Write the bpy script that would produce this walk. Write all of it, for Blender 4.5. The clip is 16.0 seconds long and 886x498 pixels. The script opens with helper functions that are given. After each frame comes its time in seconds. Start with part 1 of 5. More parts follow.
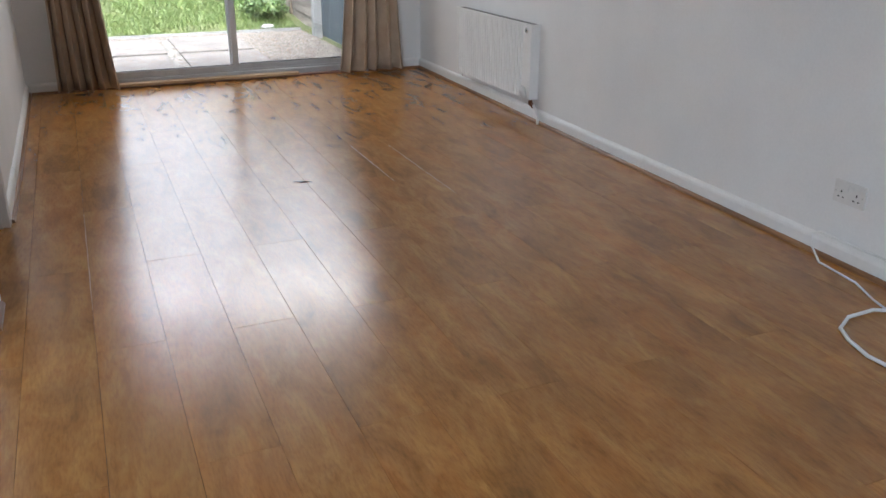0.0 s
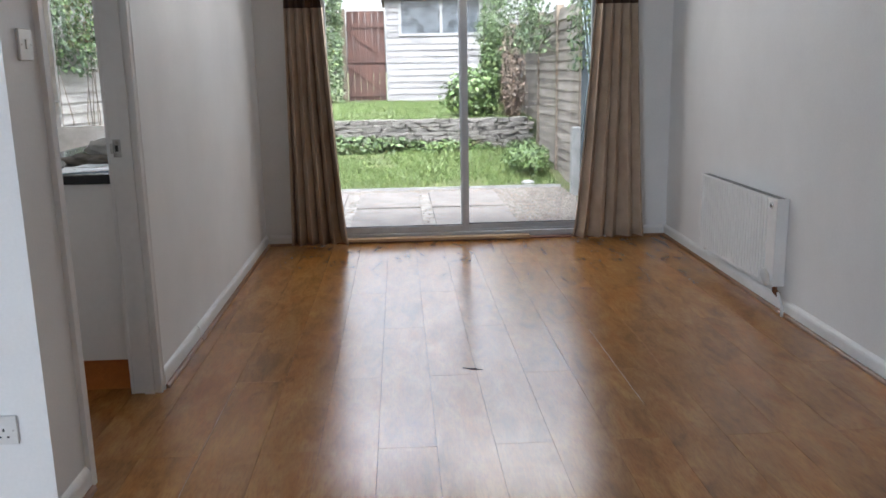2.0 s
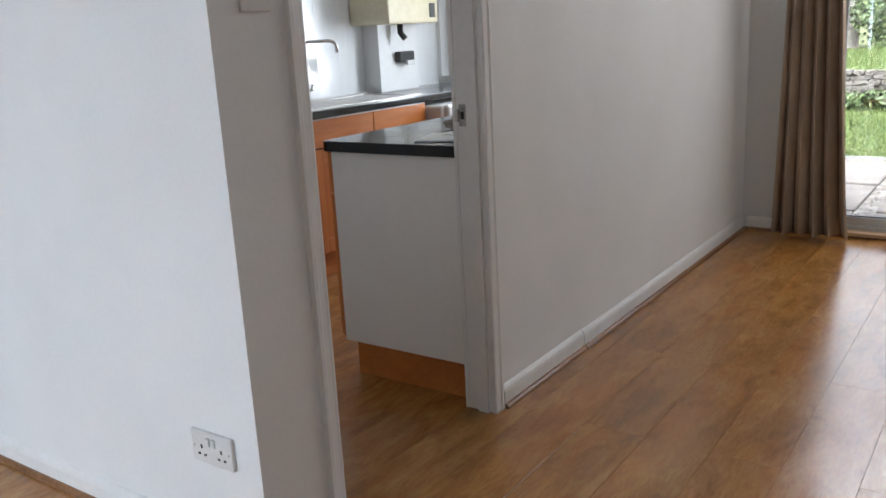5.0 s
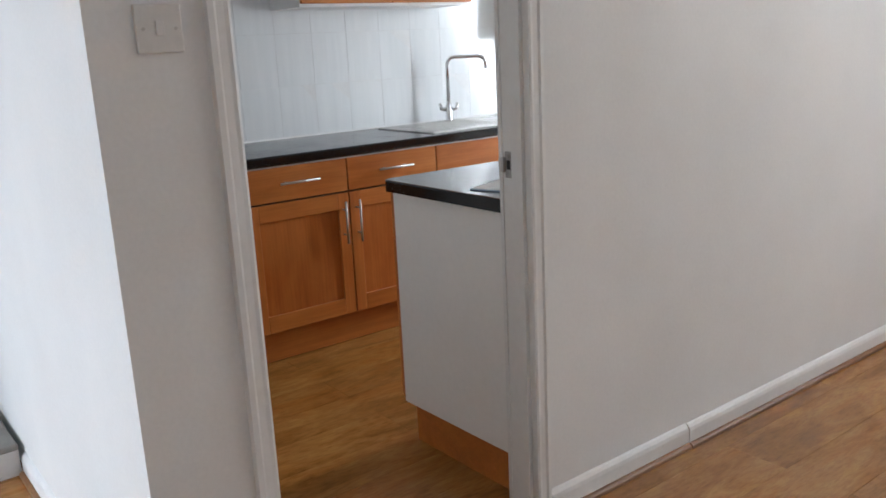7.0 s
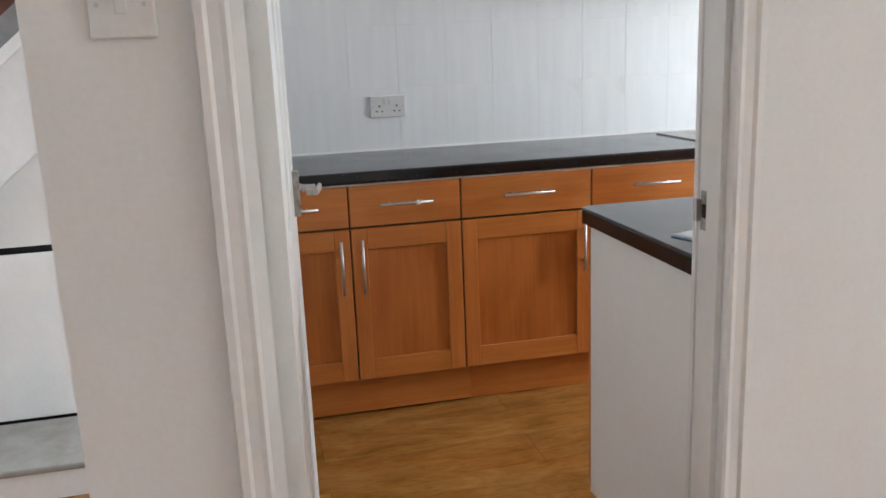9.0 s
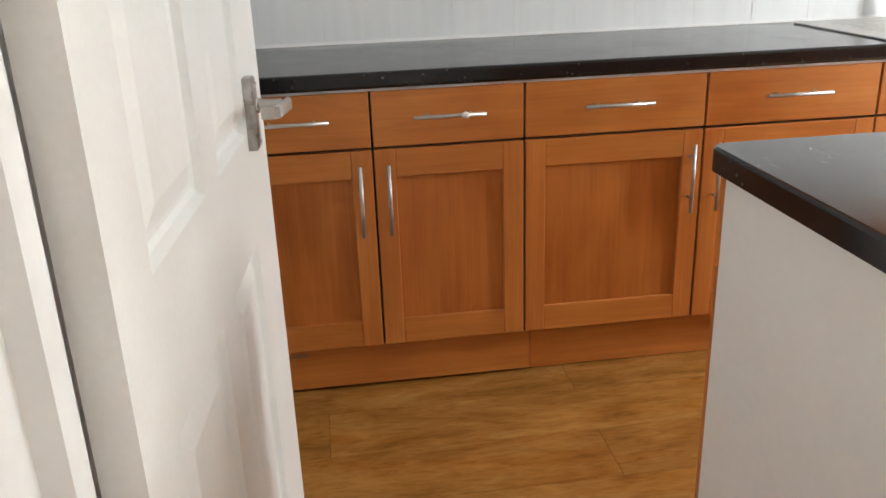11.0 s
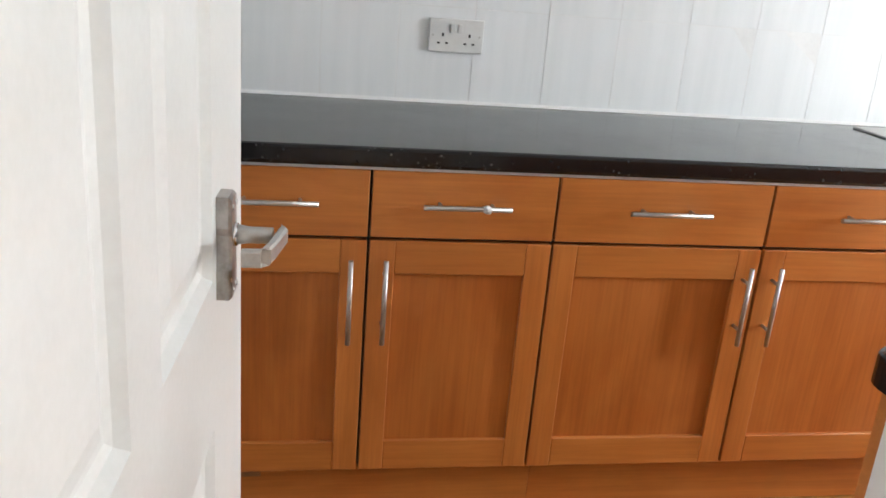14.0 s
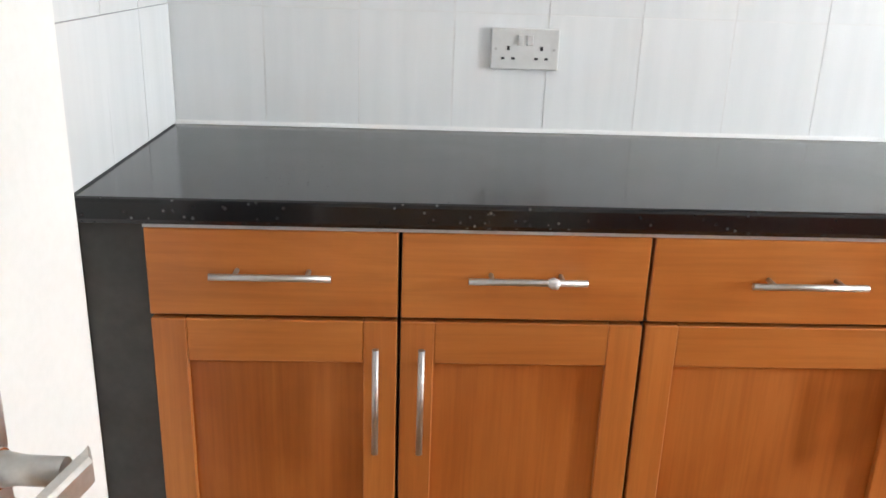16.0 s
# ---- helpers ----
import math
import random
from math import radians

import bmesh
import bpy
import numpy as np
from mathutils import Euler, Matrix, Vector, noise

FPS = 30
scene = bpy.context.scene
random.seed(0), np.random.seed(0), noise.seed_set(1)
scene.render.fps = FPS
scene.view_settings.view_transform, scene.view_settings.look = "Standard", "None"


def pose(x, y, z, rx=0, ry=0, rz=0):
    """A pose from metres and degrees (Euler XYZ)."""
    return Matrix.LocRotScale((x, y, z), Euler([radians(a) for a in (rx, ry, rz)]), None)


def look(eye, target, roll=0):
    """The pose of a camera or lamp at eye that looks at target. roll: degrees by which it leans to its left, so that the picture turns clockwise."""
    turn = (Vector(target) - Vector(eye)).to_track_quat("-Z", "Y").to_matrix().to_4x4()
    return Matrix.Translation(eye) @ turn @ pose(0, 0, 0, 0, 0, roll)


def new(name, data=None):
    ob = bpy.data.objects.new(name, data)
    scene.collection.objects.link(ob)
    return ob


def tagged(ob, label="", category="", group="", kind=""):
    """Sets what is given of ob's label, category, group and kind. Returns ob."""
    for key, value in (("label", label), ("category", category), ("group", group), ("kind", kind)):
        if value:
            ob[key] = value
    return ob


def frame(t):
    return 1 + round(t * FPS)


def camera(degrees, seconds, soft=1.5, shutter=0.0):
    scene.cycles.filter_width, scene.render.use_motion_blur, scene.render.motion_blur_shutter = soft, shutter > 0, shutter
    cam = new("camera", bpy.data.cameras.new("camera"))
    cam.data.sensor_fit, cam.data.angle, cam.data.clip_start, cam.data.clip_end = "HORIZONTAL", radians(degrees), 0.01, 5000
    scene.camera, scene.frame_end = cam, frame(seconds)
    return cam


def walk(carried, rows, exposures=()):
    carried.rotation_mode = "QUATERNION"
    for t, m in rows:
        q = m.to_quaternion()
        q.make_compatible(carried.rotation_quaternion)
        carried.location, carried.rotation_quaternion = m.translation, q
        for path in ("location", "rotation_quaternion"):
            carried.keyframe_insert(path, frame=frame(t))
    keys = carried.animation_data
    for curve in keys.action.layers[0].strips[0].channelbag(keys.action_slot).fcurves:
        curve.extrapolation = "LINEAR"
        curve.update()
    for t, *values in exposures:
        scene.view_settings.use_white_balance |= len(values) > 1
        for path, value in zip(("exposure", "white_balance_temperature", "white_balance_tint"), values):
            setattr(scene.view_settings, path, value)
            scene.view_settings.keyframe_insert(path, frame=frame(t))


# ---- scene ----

# ---------------------------------------------------------------- camera
PATH = [
    (0, (0.39, -2.79, 1.271), (1.118, -1.085, 0.521), 0.1),
    (0.5, (0.531, -2.692, 1.275), (1.134, -0.911, 0.594), -1.1),
    (1, (0.691, -2.553, 1.313), (1.231, -0.716, 0.735), -1.0),
    (1.5, (0.826, -2.423, 1.318), (1.252, -0.528, 0.84), -1.6),
    (2, (1.033, -2.326, 1.304), (1.129, -0.373, 0.884), -1.1),
    (2.5, (1.137, -2.207, 1.29), (0.988, -0.259, 0.865), -1.9),
    (3, (1.193, -2.003, 1.302), (0.838, -0.082, 0.875), -1.9),
    (3.5, (1.283, -1.847, 1.296), (0.738, 0.029, 0.865), -3.0),
    (4, (1.434, -1.668, 1.278), (0.7, 0.137, 0.825), -1.6),
    (4.5, (1.432, -1.487, 1.263), (0.526, 0.218, 0.74), -2.9),
    (4.7, (1.418, -1.371, 1.27), (0.422, 0.285, 0.755), -3.1),
    (6.8, (1.591, -0.539, 1.326), (0.079, 0.674, 0.833), -2.6),
    (7, (1.567, -0.439, 1.338), (0.023, 0.741, 0.865), -2.8),
    (7.5, (1.547, -0.25, 1.359), (-0.201, 0.639, 0.967), -2.7),
    (8, (1.51, -0.072, 1.349), (-0.33, 0.624, 0.991), -1.9),
    (10.3, (0.73, 0.504, 1.257), (-1.162, 0.715, 0.644), -3.1),
    (10.5, (0.661, 0.495, 1.248), (-1.221, 0.724, 0.611), -2.1),
    (11, (0.489, 0.497, 1.238), (-1.367, 0.738, 0.533), -2.0),
    (11.5, (0.357, 0.512, 1.253), (-1.508, 0.666, 0.547), -1.1),
    (12, (0.211, 0.58, 1.257), (-1.668, 0.501, 0.575), 0.1),
    (12.5, (0.154, 0.561, 1.263), (-1.727, 0.471, 0.59), 0.5),
    (13, (0.132, 0.539, 1.266), (-1.755, 0.43, 0.611), 0.9),
    (13.5, (0.08, 0.472, 1.28), (-1.809, 0.568, 0.63), 2.7),
    (14, (0.031, 0.452, 1.278), (-1.832, 0.793, 0.636), 4.7),
    (14.5, (-0.052, 0.493, 1.275), (-1.91, 0.878, 0.643), 4.6),
    (15, (-0.186, 0.578, 1.273), (-2.066, 0.812, 0.634), 2.9),
    (15.5, (-0.269, 0.608, 1.266), (-2.162, 0.668, 0.621), 1.6),
    (16, (-0.396, 0.608, 1.271), (-2.286, 0.697, 0.623), 2.0),
]
cam = camera(55.5, 16.0, soft=1.6)
EXPOSURES = [(0.0, 3.05, 6080, 10), (0.5, 2.86, 6000, 10), (2.0, 2.8, 5980, 10), (4.7, 2.95, 6120, 10), (7.0, 3.4, 6150, 10), (7.5, 3.6, 6200, 10), (8.2, 3.82, 6250, 10), (10.5, 4.02, 6600, 10), (11.0, 4.15, 6850, 10), (12.5, 3.95, 6500, 10), (13.0, 3.92, 6480, 10), (14.0, 4.3, 6530, 10), (15.0, 4.25, 6550, 10), (15.5, 4.25, 6550, 10), (16.0, 4.62, 6550, 10)]
walk(cam, [(t, look(e, g, r)) for t, e, g, r in PATH], EXPOSURES)

# ---------------------------------------------------------------- light
world = bpy.data.worlds.new("overcast_sky")
scene.world = world
world.use_nodes = True
wn, wl = world.node_tree.nodes, world.node_tree.links
sky = wn.new("ShaderNodeTexSky")
sky.sky_type, sky.sun_disc = "NISHITA", False
sky.sun_elevation, sky.sun_rotation = radians(60), radians(180)
sky.dust_density, sky.air_density = 6.0, 1.2
soft_sky = wn.new("ShaderNodeHueSaturation")
soft_sky.inputs["Saturation"].default_value = 0.22
wl.new(sky.outputs[0], soft_sky.inputs["Color"])
wl.new(soft_sky.outputs[0], wn["Background"].inputs["Color"])
wn["Background"].inputs["Strength"].default_value = 0.15


def sun(strength, angle, elevation, azimuth):
    d = bpy.data.lights.new("sun", "SUN")
    d.energy, d.angle, d.color = strength, radians(angle), (1.0, 0.96, 0.9)
    new("sun", d).matrix_world = pose(0, 0, 20, 90 - elevation, 0, azimuth)


def window_light(name, place, target, w, h, watts, colour):
    d = bpy.data.lights.new(name, "AREA")
    d.shape, d.size, d.size_y, d.energy, d.color = "RECTANGLE", w, h, watts, colour
    new(name, d).matrix_world = look(place, target)


sun(0.5, 40, 60, 0)
window_light("front_window_light", (-1.75, -4.9, 1.45), (-1.3, 0, 1.2), 2.1, 1.5, 12.8, (0.70, 0.85, 1.0))
window_light("patio_light", (1.5, 4.1, 1.965), (0.7, 0.4, 0.6), 2.0, 0.2, 2.8, (1.0, 0.97, 0.92))
window_light("kitchen_window_light", (-1.65, 4.0, 1.98), (-1.2, 1.0, 0.2), 1.1, 0.18, 0.5, (0.9, 0.96, 1.0))
window_light("back_door_light", (-0.95, 3.97, 1.25), (-1.3, 1.2, 0.0), 0.2, 1.3, 4.6, (0.9, 0.96, 1.0))

# ---------------------------------------------------------------- materials


def tree(name):
    m = bpy.data.materials.new(name)
    m.use_nodes = True
    return m, m.node_tree.nodes, m.node_tree.links, m.node_tree.nodes["Principled BSDF"]


def coords(n, l, stretch, rnd=0.0):
    tc, mp = n.new("ShaderNodeTexCoord"), n.new("ShaderNodeMapping")
    mp.inputs["Scale"].default_value = stretch
    l.new(tc.outputs["Object"], mp.inputs["Vector"])
    if rnd:
        oi, mu = n.new("ShaderNodeObjectInfo"), n.new("ShaderNodeVectorMath")
        mu.operation = "SCALE"
        mu.inputs[0].default_value = (17.3, 11.1, 7.7)
        l.new(oi.outputs["Random"], mu.inputs["Scale"])
        l.new(mu.outputs[0], mp.inputs["Location"])
    return mp.outputs[0]


def noise_tex(n, l, vec, scale, detail=5.0, rough=0.6, distort=0.0):
    t = n.new("ShaderNodeTexNoise")
    t.inputs["Scale"].default_value, t.inputs["Detail"].default_value = scale, detail
    t.inputs["Roughness"].default_value, t.inputs["Distortion"].default_value = rough, distort
    l.new(vec, t.inputs["Vector"])
    return t.outputs["Fac"]


def ramp(n, l, fac, stops):
    r = n.new("ShaderNodeValToRGB")
    e = r.color_ramp.elements
    while len(e) < len(stops):
        e.new(0.5)
    for k, (p, c) in zip(e, stops):
        k.position, k.color = p, (*c, 1) if len(c) == 3 else c
    l.new(fac, r.inputs["Fac"])
    return r.outputs["Color"]


def mixc(n, l, kind, fac, a, b):
    m = n.new("ShaderNodeMix")
    m.data_type, m.blend_type = "RGBA", kind
    for sock, v in ((m.inputs["Factor"], fac), (m.inputs[6], a), (m.inputs[7], b)):
        if isinstance(v, (int, float)):
            sock.default_value = v
        elif isinstance(v, tuple):
            sock.default_value = (*v, 1)
        else:
            l.new(v, sock)
    return m.outputs[2]


def bumped(n, l, p, height, strength, dist=0.01):
    b = n.new("ShaderNodeBump")
    b.inputs["Strength"].default_value, b.inputs["Distance"].default_value = strength, dist
    l.new(height, b.inputs["Height"])
    l.new(b.outputs[0], p.inputs["Normal"])


def surface(name, c1, c2, scale=3.0, rough=0.5, rough2=None, fine=60.0, bump=0.1, dist=0.004, metal=0.0, coat=0.0, stretch=(1, 1, 1), rnd=0.0, lo=0.35, hi=0.65):
    """A painted or mineral surface: cloudy tone at one scale, fine grain at another."""
    m, n, l, p = tree(name)
    v = coords(n, l, stretch, rnd)
    big = noise_tex(n, l, v, scale, 4)
    small = noise_tex(n, l, v, fine, 6)
    c = ramp(n, l, big, [(lo, c1), (hi, c2)])
    c = mixc(n, l, "OVERLAY", 0.25, c, ramp(n, l, small, [(0.3, (0.35, 0.35, 0.35)), (0.7, (0.65, 0.65, 0.65))]))
    l.new(c, p.inputs["Base Color"])
    a = rough if rough2 is None else rough2
    l.new(ramp(n, l, big, [(0.3, (rough,) * 3), (0.7, (a,) * 3)]), p.inputs["Roughness"])
    p.inputs["Metallic"].default_value, p.inputs["Coat Weight"].default_value = metal, coat
    if bump:
        bumped(n, l, p, small, bump, dist)
    return m


def wood(name, dark, mid, light, along=1, grain=1.0, rough=0.35, rnd=1.0, knots=0.0, coat=0.0, tone=0.0, bump=0.08, coat_rough=0.2, pore=0.5, cloudy=0.7, spec=0.5):
    """Timber with the grain along one axis (0 x, 1 y, 2 z)."""
    m, n, l, p = tree(name)
    st = [14.0 * grain] * 3
    st[along] = 1.1 * grain
    v = coords(n, l, tuple(st), rnd)
    figure = noise_tex(n, l, v, 1.0, 6, 0.62, 0.9)
    st2 = [120.0 * grain] * 3
    st2[along] = 4.0 * grain
    pores = noise_tex(n, l, coords(n, l, tuple(st2), rnd), 1.0, 3, 0.6)
    st3 = [5.0] * 3
    st3[along] = 2.2
    cloud = noise_tex(n, l, coords(n, l, tuple(st3), rnd), 1.0, 4, 0.6, 0.4)
    c = ramp(n, l, figure, [(0.3, dark), (0.5, mid), (0.7, light)])
    c = mixc(n, l, "MULTIPLY", pore, c, ramp(n, l, pores, [(0.35, (0.62, 0.58, 0.54)), (0.6, (1, 1, 1))]))
    c = mixc(n, l, "SOFT_LIGHT", cloudy, c, ramp(n, l, cloud, [(0.3, (0.25, 0.25, 0.25)), (0.7, (0.75, 0.75, 0.75))]))
    if knots:
        st4 = [9.0] * 3
        st4[along] = 4.5
        k = noise_tex(n, l, coords(n, l, tuple(st4), rnd), 1.0, 2, 0.5, 1.2)
        c = mixc(n, l, "MULTIPLY", knots, c, ramp(n, l, k, [(0.25, (0.3, 0.2, 0.13)), (0.31, (1, 1, 1))]))
    if tone:
        oi = n.new("ShaderNodeObjectInfo")
        c = mixc(n, l, "MULTIPLY", tone, c, ramp(n, l, oi.outputs["Random"], [(0.0, (0.62, 0.6, 0.58)), (0.5, (0.9, 0.88, 0.86)), (1.0, (1, 1, 1))]))
    l.new(c, p.inputs["Base Color"])
    l.new(ramp(n, l, cloud, [(0.3, (rough * 0.85,) * 3), (0.7, (rough * 1.25,) * 3)]), p.inputs["Roughness"])
    p.inputs["Coat Weight"].default_value, p.inputs["Coat Roughness"].default_value = coat, coat_rough
    p.inputs["Specular IOR Level"].default_value = spec
    bumped(n, l, p, pores, bump, 0.002)
    return m


def laminate():
    """Rustic oak laminate: streaked grain, dark flecks and small knots, amber and olive clouds."""
    m, n, l, p = tree("oak_laminate")
    figure = noise_tex(n, l, coords(n, l, (10, 3.0, 10), 1.0), 1.0, 6, 0.62, 0.9)
    c = ramp(n, l, figure, [(0.28, (0.26, 0.12, 0.027)), (0.48, (0.40, 0.193, 0.048)), (0.72, (0.52, 0.277, 0.08))])
    grain = noise_tex(n, l, coords(n, l, (120, 20, 120), 1.0), 1.0, 4, 0.65)
    c = mixc(n, l, "MULTIPLY", 0.5, c, ramp(n, l, grain, [(0.33, (0.55, 0.5, 0.45)), (0.56, (1, 1, 1))]))
    flecks = noise_tex(n, l, coords(n, l, (42, 20, 42), 1.0), 1.0, 2, 0.5, 0.2)
    c = mixc(n, l, "MULTIPLY", 0.2, c, ramp(n, l, flecks, [(0.22, (0.4, 0.27, 0.16)), (0.42, (1, 1, 1))]))
    knots = noise_tex(n, l, coords(n, l, (13, 6, 13), 1.0), 1.0, 2, 0.5, 0.2)
    c = mixc(n, l, "MULTIPLY", 0.35, c, ramp(n, l, knots, [(0.22, (0.45, 0.3, 0.18)), (0.36, (1, 1, 1))]))
    hue = noise_tex(n, l, coords(n, l, (8, 1.5, 8), 1.0), 1.0, 3, 0.6, 0.2)
    c = mixc(n, l, "MULTIPLY", 1.0, c, ramp(n, l, hue, [(0.32, (0.9, 0.85, 0.8)), (0.5, (1.0, 0.94, 0.88)), (0.66, (1.0, 0.85, 0.7))]))
    oi = n.new("ShaderNodeObjectInfo")
    c = mixc(n, l, "MULTIPLY", 0.3, c, ramp(n, l, oi.outputs["Random"], [(0.0, (0.6, 0.58, 0.56)), (1.0, (1, 1, 1))]))
    l.new(c, p.inputs["Base Color"])
    smear = noise_tex(n, l, coords(n, l, (2.2, 2.2, 2.2)), 1.0, 5, 0.65, 0.4)
    l.new(ramp(n, l, smear, [(0.3, (0.2,) * 3), (0.7, (0.27,) * 3)]), p.inputs["Roughness"])
    p.inputs["Specular IOR Level"].default_value = 0.62
    bumped(n, l, p, grain, 0.02, 0.002)
    return m


def glass(name, tint=(1, 1, 1), rough=0.0):
    m, n, l, p = tree(name)
    p.inputs["Base Color"].default_value = (*tint, 1)
    p.inputs["Transmission Weight"].default_value, p.inputs["Roughness"].default_value, p.inputs["IOR"].default_value = 1.0, rough, 1.45
    return m


def leafy(name, a, b, c):
    m, n, l, p = tree(name)
    g = n.new("ShaderNodeNewGeometry")
    l.new(ramp(n, l, g.outputs["Random Per Island"], [(0.0, a), (0.55, b), (1.0, c)]), p.inputs["Base Color"])
    p.inputs["Roughness"].default_value = 0.5
    p.inputs["Subsurface Weight"].default_value = 0.0
    return m


def worktop_material():
    m, n, l, p = tree("black_speckled_laminate")
    v = coords(n, l, (1, 1, 1))
    vo = n.new("ShaderNodeTexVoronoi")
    vo.inputs["Scale"].default_value = 70
    l.new(v, vo.inputs["Vector"])
    c = ramp(n, l, vo.outputs["Distance"], [(0.12, (0.13, 0.13, 0.125)), (0.22, (0.010, 0.010, 0.011))])
    pick = ramp(n, l, noise_tex(n, l, v, 9, 3), [(0.50, (0, 0, 0)), (0.60, (1, 1, 1))])
    c = mixc(n, l, "MIX", pick, (0.010, 0.010, 0.011), c)
    l.new(c, p.inputs["Base Color"])
    l.new(ramp(n, l, noise_tex(n, l, v, 5, 4), [(0.3, (0.1,) * 3), (0.7, (0.2,) * 3)]), p.inputs["Roughness"])
    p.inputs["Specular IOR Level"].default_value = 0.42
    return m


def tile_material():
    m, n, l, p = tree("white_glazed_tile")
    v = coords(n, l, (30, 30, 2.5), 1.0)
    streak = noise_tex(n, l, v, 1.0, 3, 0.5)
    l.new(ramp(n, l, streak, [(0.3, (0.77, 0.785, 0.79)), (0.7, (0.82, 0.83, 0.835))]), p.inputs["Base Color"])
    p.inputs["Roughness"].default_value = 0.16
    bumped(n, l, p, streak, 0.12, 0.004)
    return m


M_wall = surface("white_wall_paint", (0.73, 0.735, 0.735), (0.785, 0.79, 0.79), 1.3, 0.6, 0.5, 90, 0.012, 0.002)
M_ceil = surface("white_ceiling_paint", (0.77, 0.775, 0.775), (0.82, 0.825, 0.825), 1.5, 0.8, None, 80, 0.08, 0.002)
M_gloss = surface("white_gloss_paint", (0.725, 0.725, 0.715), (0.775, 0.775, 0.77), 4, 0.42, 0.52, 40, 0.05, 0.002)
M_door = surface("white_door_paint", (0.735, 0.74, 0.72), (0.795, 0.80, 0.785), 5, 0.33, 0.5, 120, 0.05, 0.002)
M_floor = laminate()
M_bead = wood("brown_beading", (0.16, 0.07, 0.03), (0.25, 0.12, 0.05), (0.33, 0.17, 0.08), 1, 1.5, 0.4)
M_cab = wood("honey_oak_veneer", (0.46, 0.146, 0.027), (0.53, 0.172, 0.034), (0.59, 0.205, 0.045), 2, 1.0, 0.36, 1.0, 0.0, 0.12, 0.2, 0.04, pore=0.3, cloudy=0.45)
M_cab_panel = wood("russet_oak_veneer_panel", (0.42, 0.122, 0.021), (0.475, 0.142, 0.026), (0.525, 0.166, 0.033), 2, 1.0, 0.36, 1.0, 0.0, 0.12, 0.2, 0.04, pore=0.32, cloudy=0.45)
M_cab_h = wood("honey_oak_veneer_across", (0.44, 0.142, 0.026), (0.51, 0.168, 0.032), (0.575, 0.20, 0.042), 1, 1.0, 0.36, 1.0, 0.0, 0.12, 0.15, 0.04, pore=0.25, cloudy=0.5)
M_dark = surface("dark_grey_carcase", (0.05, 0.05, 0.048), (0.09, 0.09, 0.085), 6, 0.6)
# near-black colour standing in for shade in the latch hole and stair cupboard
M_shadow = surface("black_shade", (0.012, 0.012, 0.012), (0.02, 0.02, 0.02), 6, 0.8)
M_white_board = surface("white_melamine", (0.80, 0.795, 0.78), (0.84, 0.835, 0.82), 3, 0.4, None, 50, 0.03, 0.001)
M_steel = surface("brushed_steel", (0.50, 0.49, 0.47), (0.58, 0.57, 0.55), 30, 0.4, 0.5, 200, 0.05, 0.001, 1.0)
M_chrome = surface("chrome", (0.7, 0.7, 0.7), (0.8, 0.8, 0.8), 8, 0.1, 0.16, 80, 0.0, 0.001, 1.0)
M_worn = surface("worn_chrome_plate", (0.24, 0.22, 0.20), (0.52, 0.51, 0.50), 24, 0.25, 0.5, 150, 0.15, 0.001, 1.0)
M_rust = surface("rusty_brass", (0.16, 0.06, 0.03), (0.28, 0.12, 0.06), 40, 0.5, 0.6, 150, 0.2, 0.001, 0.7)
M_work = worktop_material()
M_tile = tile_material()
M_grout = surface("grey_grout", (0.72, 0.72, 0.715), (0.79, 0.79, 0.785), 8, 0.7)
M_sealant = surface("white_sealant", (0.78, 0.78, 0.77), (0.82, 0.82, 0.81), 8, 0.35)
M_plastic = surface("white_plastic", (0.64, 0.635, 0.62), (0.69, 0.685, 0.67), 10, 0.3, None, 60, 0.02, 0.001)
M_cream = surface("cream_plastic", (0.62, 0.55, 0.38), (0.68, 0.61, 0.44), 10, 0.4, None, 60, 0.02, 0.001)
M_black = surface("black_plastic", (0.015, 0.015, 0.015), (0.03, 0.03, 0.03), 20, 0.4)
M_rad = surface("radiator_enamel", (0.76, 0.76, 0.75), (0.80, 0.80, 0.79), 6, 0.3, None, 60, 0.02, 0.001)
M_grille = surface("grey_grille", (0.55, 0.55, 0.55), (0.63, 0.63, 0.63), 6, 0.5)
M_alu = surface("aluminium_frame", (0.46, 0.47, 0.48), (0.56, 0.57, 0.58), 5, 0.4, 0.5, 100, 0.03, 0.001, 0.6)
M_upvc = surface("white_upvc", (0.74, 0.745, 0.75), (0.80, 0.80, 0.80), 5, 0.35)
M_glass = glass("window_glass")
M_curtain = surface("beige_curtain_cloth", (0.42, 0.325, 0.24), (0.53, 0.425, 0.325), 5, 0.85, None, 500, 0.25, 0.001)
M_curtain_top = surface("dark_brown_curtain_band", (0.075, 0.042, 0.03), (0.11, 0.066, 0.047), 5, 0.85, None, 500, 0.25, 0.001)
M_pale_wood = wood("pale_bare_wood", (0.42, 0.27, 0.15), (0.52, 0.35, 0.2), (0.6, 0.42, 0.26), 0, 1.0, 0.5)
M_red_wood = wood("reddish_sill_wood", (0.16, 0.06, 0.04), (0.24, 0.1, 0.065), (0.3, 0.14, 0.09), 0, 1.0, 0.4)
M_carpet = surface("grey_beige_carpet", (0.24, 0.225, 0.20), (0.31, 0.295, 0.27), 12, 0.95, None, 350, 0.6, 0.003)
M_grey_paint = surface("grey_paint", (0.18, 0.185, 0.19), (0.24, 0.245, 0.25), 6, 0.5)
M_cable = surface("white_cable", (0.75, 0.75, 0.74), (0.8, 0.8, 0.79), 20, 0.35, None, 60, 0.0)
